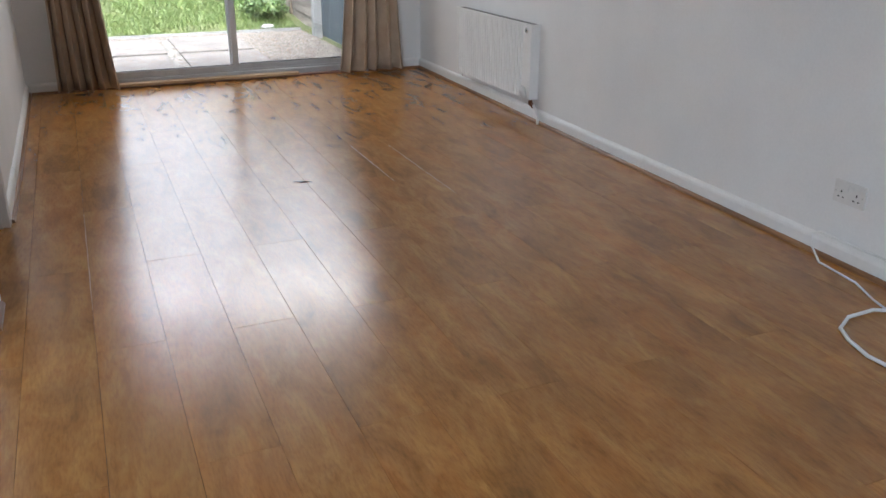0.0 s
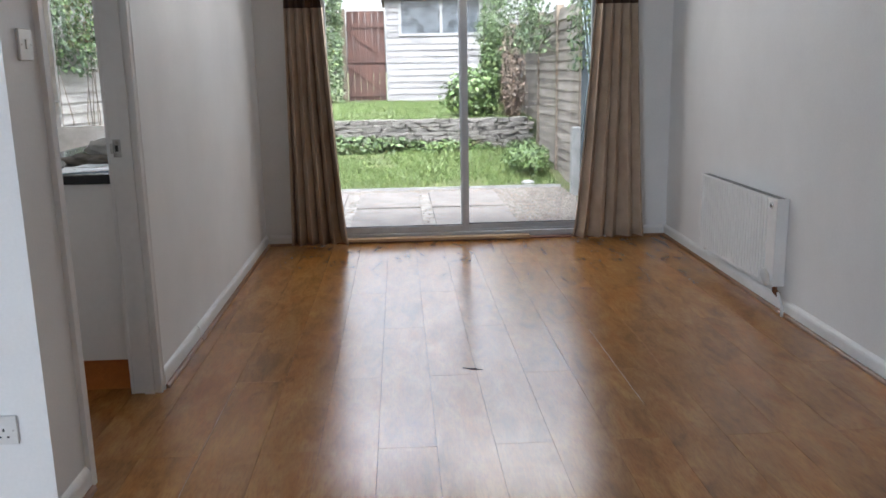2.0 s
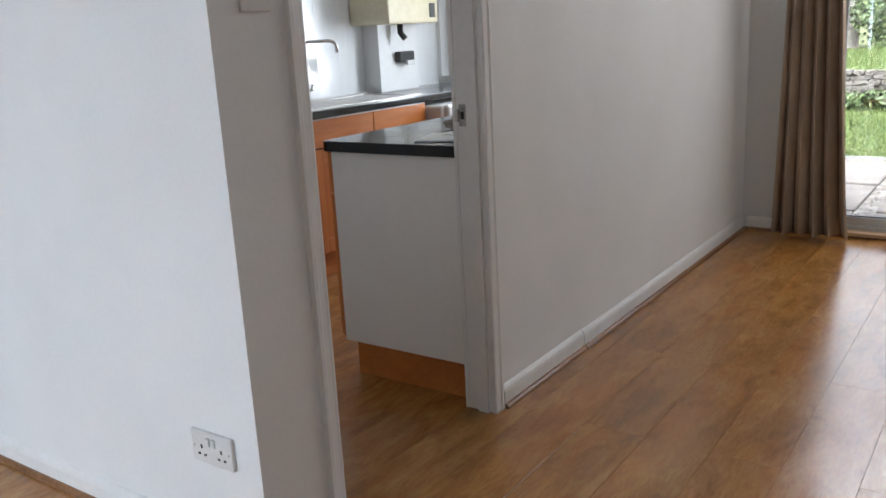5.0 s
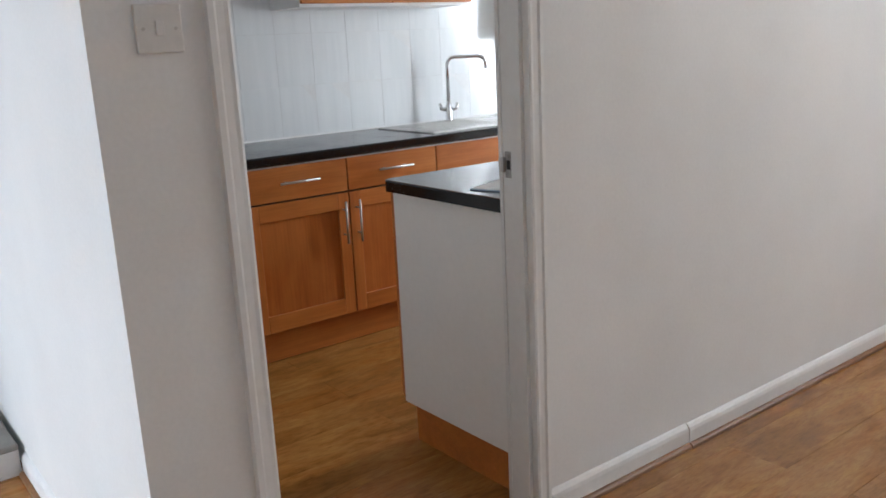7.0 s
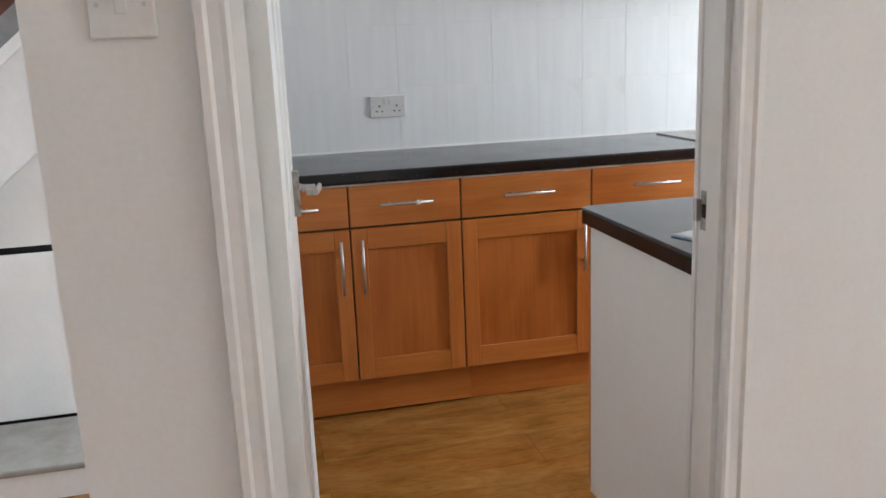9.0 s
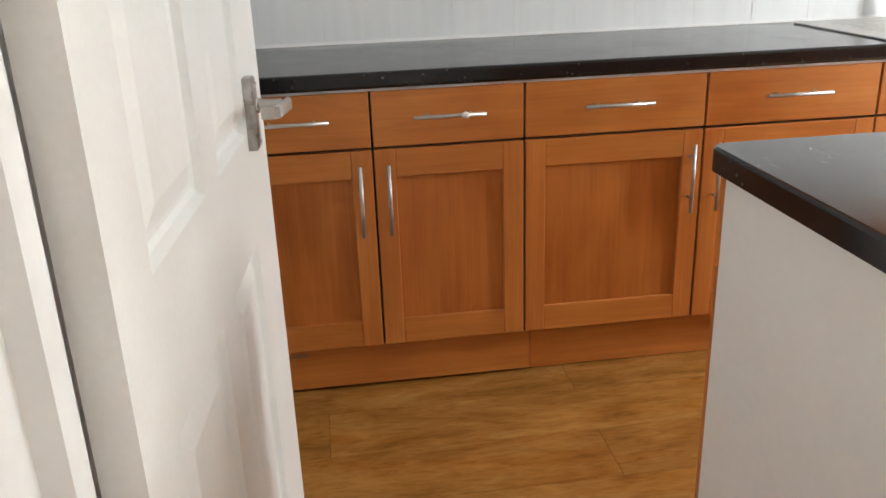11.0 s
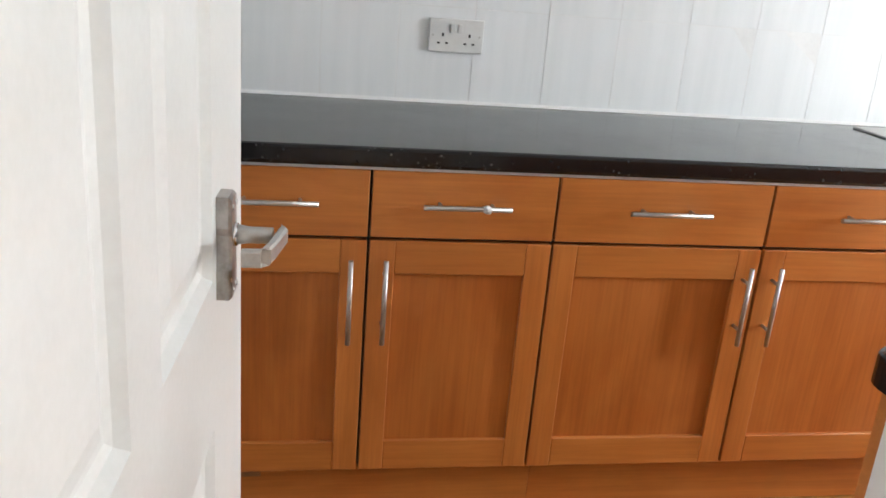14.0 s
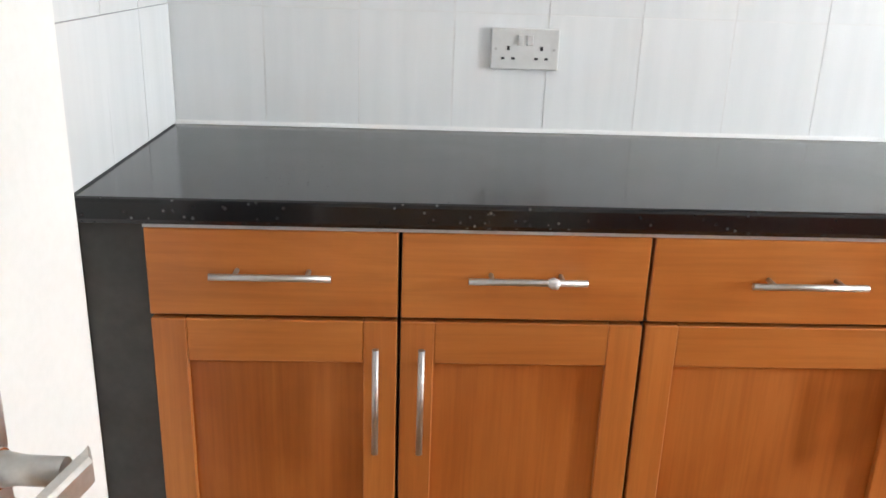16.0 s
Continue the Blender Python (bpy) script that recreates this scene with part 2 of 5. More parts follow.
M_paper = surface("printed_paper", (0.7, 0.7, 0.68), (0.82, 0.82, 0.8), 30, 0.5, None, 60, 0.02, 0.001)
M_blue_paper = surface("blue_cover_paper", (0.25, 0.35, 0.5), (0.4, 0.5, 0.62), 30, 0.5)
M_cloth = surface("grey_brown_cloth", (0.22, 0.19, 0.15), (0.35, 0.31, 0.26), 14, 0.9, None, 300, 0.5, 0.002)
M_bag = surface("pale_cloth", (0.55, 0.52, 0.47), (0.68, 0.65, 0.6), 14, 0.9, None, 200, 0.4, 0.002)
M_red = surface("red_plastic", (0.5, 0.02, 0.015), (0.6, 0.03, 0.02), 10, 0.35)
# garden
M_soil = surface("soil_and_turf", (0.045, 0.06, 0.02), (0.09, 0.10, 0.035), 2.5, 0.95, None, 40, 0.8, 0.03)
M_grass = leafy("grass_blades", (0.045, 0.085, 0.016), (0.075, 0.125, 0.026), (0.13, 0.155, 0.05))
M_slab = surface("concrete_slab", (0.095, 0.088, 0.082), (0.14, 0.128, 0.118), 4, 0.9, None, 70, 0.5, 0.006, rnd=1.0)
M_gravel = leafy("gravel_stones", (0.05, 0.042, 0.034), (0.095, 0.08, 0.066), (0.18, 0.16, 0.138))
M_stone = surface("grey_walling_stone", (0.08, 0.076, 0.068), (0.20, 0.19, 0.175), 7, 0.9, None, 45, 0.8, 0.012, rnd=1.0)
M_shed = wood("weathered_whitewash_board", (0.12, 0.12, 0.125), (0.22, 0.22, 0.225), (0.29, 0.29, 0.29), 0, 0.7, 0.8, 1.0, 0.0, 0.0, 0.3, 0.3)
M_gate = wood("red_brown_gate_board", (0.035, 0.018, 0.014), (0.068, 0.032, 0.025), (0.105, 0.054, 0.042), 2, 0.7, 0.8, 1.0, 0.0, 0.0, 0.5, 0.3)
M_fence = wood("weathered_grey_fence_board", (0.11, 0.096, 0.08), (0.21, 0.188, 0.16), (0.30, 0.275, 0.24), 1, 0.7, 0.85, 1.0, 0.0, 0.0, 0.5, 0.3)
M_fence_pale = wood("pale_silvered_fence_board", (0.30, 0.28, 0.25), (0.42, 0.40, 0.37), (0.50, 0.48, 0.45), 1, 0.7, 0.85, 1.0, 0.0, 0.0, 0.4, 0.3)
M_post = wood("grey_fence_post", (0.10, 0.08, 0.06), (0.16, 0.13, 0.1), (0.21, 0.18, 0.14), 2, 0.8, 0.9, 1.0, 0.0, 0.0, 0.3, 0.3)
M_concrete = surface("pale_concrete", (0.17, 0.175, 0.175), (0.24, 0.245, 0.245), 6, 0.85, None, 80, 0.3, 0.003)
M_blue_fence = surface("dark_blue_grey_panel", (0.035, 0.05, 0.06), (0.06, 0.08, 0.095), 5, 0.7, None, 60, 0.2, 0.003)
M_trellis = surface("pale_blue_trellis", (0.3, 0.38, 0.42), (0.42, 0.5, 0.54), 8, 0.6)
M_leaf = leafy("dark_ivy_leaves", (0.02, 0.04, 0.012), (0.045, 0.08, 0.024), (0.10, 0.145, 0.05))
M_leaf2 = leafy("light_shrub_leaves", (0.028, 0.06, 0.012), (0.06, 0.11, 0.025), (0.12, 0.17, 0.05))
M_twig = leafy("dry_brown_twigs", (0.05, 0.033, 0.022), (0.1, 0.07, 0.05), (0.16, 0.12, 0.085))
M_render = surface("grey_roughcast", (0.2, 0.195, 0.185), (0.27, 0.265, 0.25), 2, 0.95, None, 60, 0.6, 0.01)
M_rooft = surface("brown_roof_tile", (0.09, 0.06, 0.05), (0.14, 0.1, 0.08), 4, 0.9, None, 60, 0.3, 0.01)
M_redwood = surface("dark_red_paint", (0.10, 0.03, 0.018), (0.15, 0.05, 0.03), 5, 0.5)

# ---------------------------------------------------------------- mesh helpers


def box(bm, x0, x1, y0, y1, z0, z1, bevel=0.0, seg=2):
    v = [bm.verts.new(c) for c in ((x0, y0, z0), (x1, y0, z0), (x1, y1, z0), (x0, y1, z0), (x0, y0, z1), (x1, y0, z1), (x1, y1, z1), (x0, y1, z1))]
    fs = [bm.faces.new([v[i] for i in q]) for q in ((3, 2, 1, 0), (4, 5, 6, 7), (0, 1, 5, 4), (1, 2, 6, 5), (2, 3, 7, 6), (3, 0, 4, 7))]
    if bevel:
        es = list({e for f in fs for e in f.edges})
        bmesh.ops.bevel(bm, geom=es, offset=bevel, segments=seg, affect="EDGES", profile=0.5)
    return v


def bbox(*a, bevel=0.0, seg=2):
    bm = bmesh.new()
    box(bm, *a, bevel=bevel, seg=seg)
    return bm


def tube(bm, pts, r, n=8, cap=True):
    pts = [Vector(p) for p in pts]
    rings, ref = [], None
    for i, p in enumerate(pts):
        d = (pts[min(i + 1, len(pts) - 1)] - pts[max(i - 1, 0)]).normalized()
        if ref is None:
            ref = d.orthogonal().normalized()
        ref = (ref - d * ref.dot(d)).normalized()
        s = d.cross(ref)
        rad = r[i] if isinstance(r, (list, tuple)) else r
        rings.append([bm.verts.new(p + (ref * math.cos(2 * math.pi * k / n) + s * math.sin(2 * math.pi * k / n)) * rad) for k in range(n)])
    for a, b in zip(rings, rings[1:]):
        for k in range(n):
            f = bm.faces.new((a[k], a[(k + 1) % n], b[(k + 1) % n], b[k]))
            f.smooth = True
    if cap:
        bm.faces.new(rings[0][::-1])
        bm.faces.new(rings[-1])


def btube(pts, r, n=8):
    bm = bmesh.new()
    tube(bm, pts, r, n)
    return bm


def sweep(pts, profile, up=(0, 0, 1)):
    """A closed profile (u sideways, v up) carried along straight points."""
    bm = bmesh.new()
    rings = []
    a, b = Vector(pts[0]), Vector(pts[-1])
    side = (b - a).normalized().cross(Vector(up))
    for p in pts:
        rings.append([bm.verts.new(Vector(p) + side * u + Vector(up) * v) for u, v in profile])
    k = len(profile)
    for r0, r1 in zip(rings, rings[1:]):
        for i in range(k):
            bm.faces.new((r0[i], r0[(i + 1) % k], r1[(i + 1) % k], r1[i]))
    bm.faces.new(rings[0][::-1])
    bm.faces.new(rings[-1])
    return bm


def mesh_of(name, bm, material):
    bmesh.ops.recalc_face_normals(bm, faces=bm.faces)
    me = bpy.data.meshes.new(name)
    bm.to_mesh(me)
    bm.free()
    me.materials.append(material)
    return me


def part(name, bm, material, parent=None, label=""):
    ob = new(name, mesh_of(name, bm, material))
    if parent is not None:
        ob.parent = parent
        ob.matrix_parent_inverse = parent.matrix_world.inverted()
    return tagged(ob, label)


def thing(name, place, label, category, group="", kind=""):
    e = new(name)
    e.empty_display_size = 0.1
    e.location = place
    e.matrix_world = Matrix.Translation(place)
    return tagged(e, label, category, group, kind)


def structure(name, bm, material, label, category):
    return tagged(part(name, bm, material), label, category, kind="structure")


def leaves(count, place, size, seed, fold=0.3):
    """Small pointed leaves; place(rnd) gives a point and an outward way."""
    rnd = random.Random(seed)
    vs, fs = [], []
    for _ in range(count):
        p, out = place(rnd)
        s = size * rnd.uniform(0.6, 1.3)
        d = Vector((rnd.gauss(0, 1), rnd.gauss(0, 1), rnd.gauss(-0.3, 1)))
        nrm = (Vector(out) + Vector((rnd.gauss(0, 0.5), rnd.gauss(0, 0.5), rnd.gauss(0.3, 0.5)))).normalized()
        d = (d - nrm * d.dot(nrm)).normalized()
        w = nrm.cross(d)
        p = Vector(p)
        k = len(vs)
        vs += [p, p + d * s * 0.5 + w * s * 0.38 + nrm * s * fold * 0.3, p + d * s, p + d * s * 0.5 - w * s * 0.38 + nrm * s * fold * 0.3]
        fs.append((k, k + 1, k + 2, k + 3))
    return vs, fs


def soup(name, vs, fs, material, parent=None, label=""):
    me = bpy.data.meshes.new(name)
    me.from_pydata([tuple(v) for v in vs], [], fs)
    me.materials.append(material)
    ob = new(name, me)
    if parent is not None:
        ob.parent = parent
        ob.matrix_parent_inverse = parent.matrix_world.inverted()
    return tagged(ob, label)

# ---------------------------------------------------------------- the plan
H = 2.40            # ceiling
XR = 3.10           # long side wall of the living room
YG = 4.03           # inner face of the garden wall
YB = -5.0           # front wall
XT = -2.25          # tiled kitchen wall
YK = 0.09           # kitchen's end wall
D0, D1 = 0.266, 1.050   # kitchen doorway between its linings
PX0, PX1 = 0.42, 2.60   # patio opening
WX0, WX1 = -2.22, -1.70  # kitchen window
BX0, BX1 = -1.63, -0.80  # kitchen back door


def wall(name, label, *boxes):
    bm = bmesh.new()
    for b in boxes:
        box(bm, *b)
    return structure(name, bm, M_wall, label, "wall")


wall("wall_partition", "white painted partition wall between living room and kitchen", (-0.1, 0, 0, D0 - 0.03, 0, H), (-0.1, 0, D1 + 0.03, YG, 0, H), (-0.1, 0, D0 - 0.03, D1 + 0.03, 2.02, H))
wall("wall_hall", "white painted wall beside the stairs with a socket", (-3.2, -0.1, 0, YK, 0, H))
wall("wall_garden", "white painted outside wall with patio doors and kitchen window",
     (-3.2, WX0, YG, 4.3, 0, H), (WX1, BX0, YG, 4.3, 0, H), (BX1, PX0, YG, 4.3, 0, H), (PX1, XR + 0.15, YG, 4.3, 0, H), (WX0, WX1, YG, 4.3, 0, 0.95), (WX0, WX1, YG, 4.3, 2.1, H), (BX0, BX1, YG, 4.3, 2.08, H), (PX0, PX1, YG, 4.3, 2.08, H))

def side_x(y):
    """Face of the long side wall, which runs a little out of square."""
    return 3.0 + 0.0215 * y


bm = bmesh.new()
for v, (x, y) in zip(box(bm, 0, 1, 0, 1, 0, H), [(side_x(YB), YB), (XR + 0.15, YB), (XR + 0.15, YG), (side_x(YG), YG)] * 2):
    v.co.x, v.co.y = x, y
structure("wall_side", bm, M_wall, "long plain white wall with a radiator", "wall")
wall("wall_front", "white front wall with a window behind the camera", (-3.2, -2.85, YB - 0.15, YB, 0, H), (-0.65, XR + 0.15, YB - 0.15, YB, 0, H), (-2.85, -0.65, YB - 0.15, YB, 0, 0.65), (-2.85, -0.65, YB - 0.15, YB, 2.25, H))
wall("wall_stairs", "white wall behind the stairs", (-3.35, -3.2, YB - 0.15, 0.09, 0, H))
wall("wall_kitchen", "white kitchen wall behind the tiles", (XT - 0.15, XT - 0.012, YK, YG, 0, H))
structure("ceiling", bbox(-3.35, XR + 0.15, YB - 0.15, 4.3, H, H + 0.12), M_ceil, "plain white painted ceiling", "ceiling")
floor = structure("floor", bbox(-3.35, XR + 0.15, YB - 0.15, 4.3, -0.12, -0.009), M_dark, "oak laminate floor of long planks with a satin shine", "floor")

# skirting with a brown quadrant bead at its foot
SK = [(0, 0), (0.016, 0), (0.016, 0.058), (0.013, 0.069), (0.006, 0.078), (0, 0.082)]
BD = [(0.016, 0), (0.031, 0), (0.029, 0.009), (0.023, 0.016), (0.016, 0.018)]


def skirting(a, b):
    k = max(2, int((Vector(b) - Vector(a)).length / 0.4))
    pts = [Vector(a).lerp(Vector(b), i / k) for i in range(k + 1)]
    structure("baseboard", sweep(pts, SK), M_gloss, "white painted skirting board with rounded top", "skirting")
    structure("trim", sweep(pts, BD), M_bead, "brown wooden quadrant bead along the floor", "trim")


skirting((side_x(0.655), 0.655, 0), (side_x(YB), YB, 0))
skirting((side_x(YG), YG, 0), (side_x(0.658), 0.658, 0))
skirting((0, D1 + 0.050, 0), (0, 1.73, 0))
skirting((0.0025, 1.733, 0), (0.0, YG, 0))
skirting((0.031, YG, 0), (PX0 - 0.01, YG, 0))
skirting((PX1 + 0.01, YG, 0), (side_x(YG) - 0.031, YG, 0))
skirting((-1.36, 0, 0), (0.016, 0, 0))
skirting((0, 0.0, 0), (0, D0 - 0.050, 0))

# door lining, stops and architraves


def architrave(x, sgn):
    A = [(0, 0), (0.012 * sgn, 0), (0.0145 * sgn, 0.006), (0.013 * sgn, 0.014), (0.013 * sgn, 0.03), (0.017 * sgn, 0.036), (0.016 * sgn, 0.048), (0, 0.050)]
    for y, d in ((D0 + 0.004, -1), (D1 - 0.004, 1)):
        bm = bmesh.new()
        r = [[bm.verts.new((x + u, y + d * v, z)) for u, v in A] for z in (0.0, 2.07)]
        for i in range(8):
            bm.faces.new((r[0][i], r[0][(i + 1) % 8], r[1][(i + 1) % 8], r[1][i]))
        bm.faces.new(r[0])
        bm.faces.new(r[1])
        structure("trim", bm, M_gloss, "white moulded door architrave", "trim")
    structure("trim", bbox(min(x, x + 0.016 * sgn), max(x, x + 0.016 * sgn), D0 - 0.06, D1 + 0.06, 2.072, 2.14), M_gloss, "white moulded door head architrave", "trim")


architrave(0.0, 1)
architrave(-0.1, -1)
bm = bmesh.new()
box(bm, -0.102, 0.002, D0 - 0.03, D0, 0, 2.0)
box(bm, -0.102, 0.002, D1, D1 + 0.03, 0, 2.0)
box(bm, -0.102, 0.002, D0, D1, 1.99, 2.02)
box(bm, -0.055, -0.015, D1 - 0.012, D1 + 0.001, 0, 1.99)
box(bm, -0.1015, -0.062, D0 - 0.001, D0 + 0.024, 0, 1.99)
frame_k = structure("door_frame", bm, M_gloss, "white painted door lining with stops", "door frame")
strike = thing("strike_plate", (-0.07, D1, 1.02), "worn steel strike plate on the white door lining", "strike plate")
part("plate", bbox(-0.088, -0.058, D1 - 0.004, D1 + 0.002, 0.985, 1.055, bevel=0.001), M_worn, strike)
part("lip", bbox(-0.096, -0.086, D1 - 0.014, D1 - 0.003, 1.0, 1.04, bevel=0.002), M_steel, strike)
part("latch_hole", bbox(-0.080, -0.068, D1 - 0.0055, D1 - 0.003, 1.008, 1.032), M_shadow, strike)

# ---------------------------------------------------------------- kitchen door, standing open into the kitchen
def handle_plate(hx, hz, f, s):
    """A thick back plate with a waisted outline and bevelled rim, standing off the face at y = f."""
    half = [(0.016, -0.054), (0.016, -0.022), (0.0138, -0.014), (0.0138, 0.014), (0.016, 0.022), (0.016, 0.054)]
    out = half + [(-u, v) for u, v in reversed(half)]
    bm = bmesh.new()
    rings = [[bm.verts.new((hx + u * k, f + s * y, hz + v * k)) for u, v in out] for y, k in ((0.0, 1.0), (0.012, 1.0), (0.0155, 0.94))]
    for r0, r1 in zip(rings, rings[1:]):
        for i in range(len(out)):
            bm.faces.new((r0[i], r0[(i + 1) % len(out)], r1[(i + 1) % len(out)], r1[i]))
    bm.faces.new(rings[0])
    bm.faces.new(rings[-1])
    return bm


def lever_bar(hx, z, f, s):
    """A flat lever that runs back towards the hinge and turns in to the door at its end."""
    bm = bmesh.new()
    rings = []
    for x, y, w, h in ((0.0105, 0.052, 0.006, 0.0085), (0.0105, 0.061, 0.005, 0.0085), (0.002, 0.0635, 0.005, 0.009), (-0.046, 0.0575, 0.0045, 0.009), (-0.062, 0.054, 0.0045, 0.009), (-0.068, 0.050, 0.0045, 0.0088), (-0.069, 0.032, 0.0045, 0.0085)):
        along = (0.0, 1.0) if x > 0.005 or x < -0.067 else (1.0, 0.0)
        rings.append([bm.verts.new((hx + x + along[1] * a * w, f + s * (y + along[0] * a * w), z + b * h)) for a, b in ((-1, -0.7), (-0.6, -1), (0.6, -1), (1, -0.7), (1, 0.7), (0.6, 1), (-0.6, 1), (-1, 0.7))])
    for r0, r1 in zip(rings[1:], rings[2:]):
        for k in range(8):
            bm.faces.new((r0[k], r0[(k + 1) % 8], r1[(k + 1) % 8], r1[k]))
    bmesh.ops.delete(bm, geom=rings[0], context="VERTS")
    bm.faces.new(rings[1])
    bm.faces.new(rings[-1])
    return bm


def kitchen_door():
    W, T, HT = 0.835, 0.038, 1.975
    d = thing("door_1", (0, 0, 0), "white six panel door standing open with worn lever handle", "door", kind="structure")
    # local: x from the hinge along the leaf, y across (0 = the face that is seen), z up
    bm = bmesh.new()
    cols = [(0.105, 0.345), (0.43, 0.645)]
    rows = [(0.20, 0.80), (0.965, 1.50), (1.62, 1.86)]
    for face, sgn in ((0.0, -1), (T, 1)):
        xs = [0, *[c for p in cols for c in p], W]
        zs = [0.006, *[c for p in rows for c in p], HT]
        for i in range(5):
            for j in range(7):
                x0, x1, z0, z1 = xs[i], xs[i + 1], zs[j], zs[j + 1]
                if i % 2 and j % 2:
                    prev = [(x0, face, z0), (x1, face, z0), (x1, face, z1), (x0, face, z1)]
                    for ins, dep in ((0.008, 0.009), (0.016, 0.012), (0.023, 0.011), (0.05, 0.003)):
                        q = face + (dep if sgn < 0 else -dep)
                        cur = [(x0 + ins, q, z0 + ins), (x1 - ins, q, z0 + ins), (x1 - ins, q, z1 - ins), (x0 + ins, q, z1 - ins)]
                        for k in range(4):
                            bm.faces.new([bm.verts.new(c) for c in (prev[k], prev[(k + 1) % 4], cur[(k + 1) % 4], cur[k])])
                        prev = cur
                    bm.faces.new([bm.verts.new(c) for c in prev])
                else:
                    bm.faces.new([bm.verts.new(c) for c in ((x0, face, z0), (x1, face, z0), (x1, face, z1), (x0, face, z1))])
    for q in (((0, 0, 0.006), (0, T, 0.006), (0, T, HT), (0, 0, HT)), ((W, 0, 0.006), (W, T, 0.006), (W, T, HT), (W, 0, HT)), ((0, 0, 0.006), (W, 0, 0.006), (W, T, 0.006), (0, T, 0.006)), ((0, 0, HT), (W, 0, HT), (W, T, HT), (0, T, HT))):
        bm.faces.new([bm.verts.new(c) for c in q])
    bmesh.ops.remove_doubles(bm, verts=bm.verts, dist=0.0002)
    part("leaf", bm, M_door, d)
    hx, hz = 0.680, 0.992
    for s, f in ((-1, 0.0), (1, T)):
        pl = part("handle_plate", handle_plate(hx, hz, f, s), M_worn, d, "worn chrome back plate of the handle")
        for dz in (-0.044, 0.043):
            for dx in (-0.010, 0.010):
                part("screw", btube([(hx + dx, f + s * 0.015, hz + dz), (hx + dx, f + s * 0.0172, hz + dz)], [0.0036, 0.0026], 10), M_steel, pl)
        part("collar", btube([(hx, f + s * 0.015, hz + 0.012), (hx, f + s * 0.019, hz + 0.012)], [0.0125, 0.0115], 16), M_chrome, pl)
        part("spindle", btube([(hx, f + s * 0.018, hz + 0.012), (hx, f + s * 0.03, hz + 0.012), (hx, f + s * 0.054, hz + 0.012)], [0.0105, 0.0085, 0.0085], 14), M_steel, pl)
        part("lever", lever_bar(hx, hz + 0.012, f, s), M_steel, pl)
    for z in (0.25, 1.75):
        part("hinge", btube([(0.004, -0.006, z - 0.05), (0.004, -0.006, z + 0.05)], 0.006, 8), M_worn, d)
    # leaf seen from its +y side in the room
    ang = math.degrees(math.atan2(0.060, -0.832))
    d.matrix_world = pose(-0.118, 0.325, 0, 0, 0, ang)
    return d


kitchen_door()

# ---------------------------------------------------------------- patio doors
def patio():
    y0, y1 = 4.1, 4.19
    w = thing("window_1", (1.527, 4.15, 0), "aluminium framed sliding patio doors with clear glass", "patio door", kind="structure")
    bm = bmesh.new()
    box(bm, PX0, PX1, y0, y1, 0.0, 0.055, bevel=0.004)
    box(bm, PX0, PX1, y0 + 0.02, y0 + 0.03, 0.055, 0.07)
    part("threshold", bm, M_alu, w)
    part("head_frame", bbox(PX0, PX1, y0, y1, 2.03, 2.08, bevel=0.003), M_alu, w)
    for x in (PX0, PX1 - 0.045):
        part("side_frame", bbox(x, x + 0.045, y0, y1, 0.055, 2.03, bevel=0.003), M_alu, w)
    for a, b, y in ((PX0 + 0.045, 1.56, 4.112), (1.50, PX1 - 0.045, 4.152)):
        s = part("sliding_sash", bbox(a, a + 0.05, y, y + 0.034, 0.058, 2.03, bevel=0.003), M_alu, w)
        part("stile", bbox(b - 0.05, b, y, y + 0.034, 0.058, 2.03, bevel=0.003), M_alu, s)
        part("bottom_rail", bbox(a + 0.05, b - 0.05, y, y + 0.034, 0.058, 0.105, bevel=0.003), M_alu, s)
        part("top_rail", bbox(a + 0.05, b - 0.05, y, y + 0.034, 1.98, 2.03, bevel=0.003), M_alu, s)
        part("gasket", bbox(a + 0.05, b - 0.05, y + 0.008, y + 0.026, 0.105, 0.112), M_black, s)
        g = part("pane", bbox(a + 0.05, b - 0.05, y + 0.014, y + 0.018, 0.112, 1.98), M_glass, s)
        g.visible_shadow = False
    t = structure("trim", bbox(PX0, PX1, 4.035, 4.1, -0.008, 0.012, bevel=0.003), M_red_wood, "reddish brown wooden sill under the patio doors", "sill")
    p = thing("loose_plank", (1.3, 4.05, 0.0), "bare pale wooden strip lying along the patio threshold", "plank")
    part("strip", bbox(0.50, 2.02, 4.005, 4.085, 0.0125, 0.034, bevel=0.003), M_pale_wood, p)


patio()

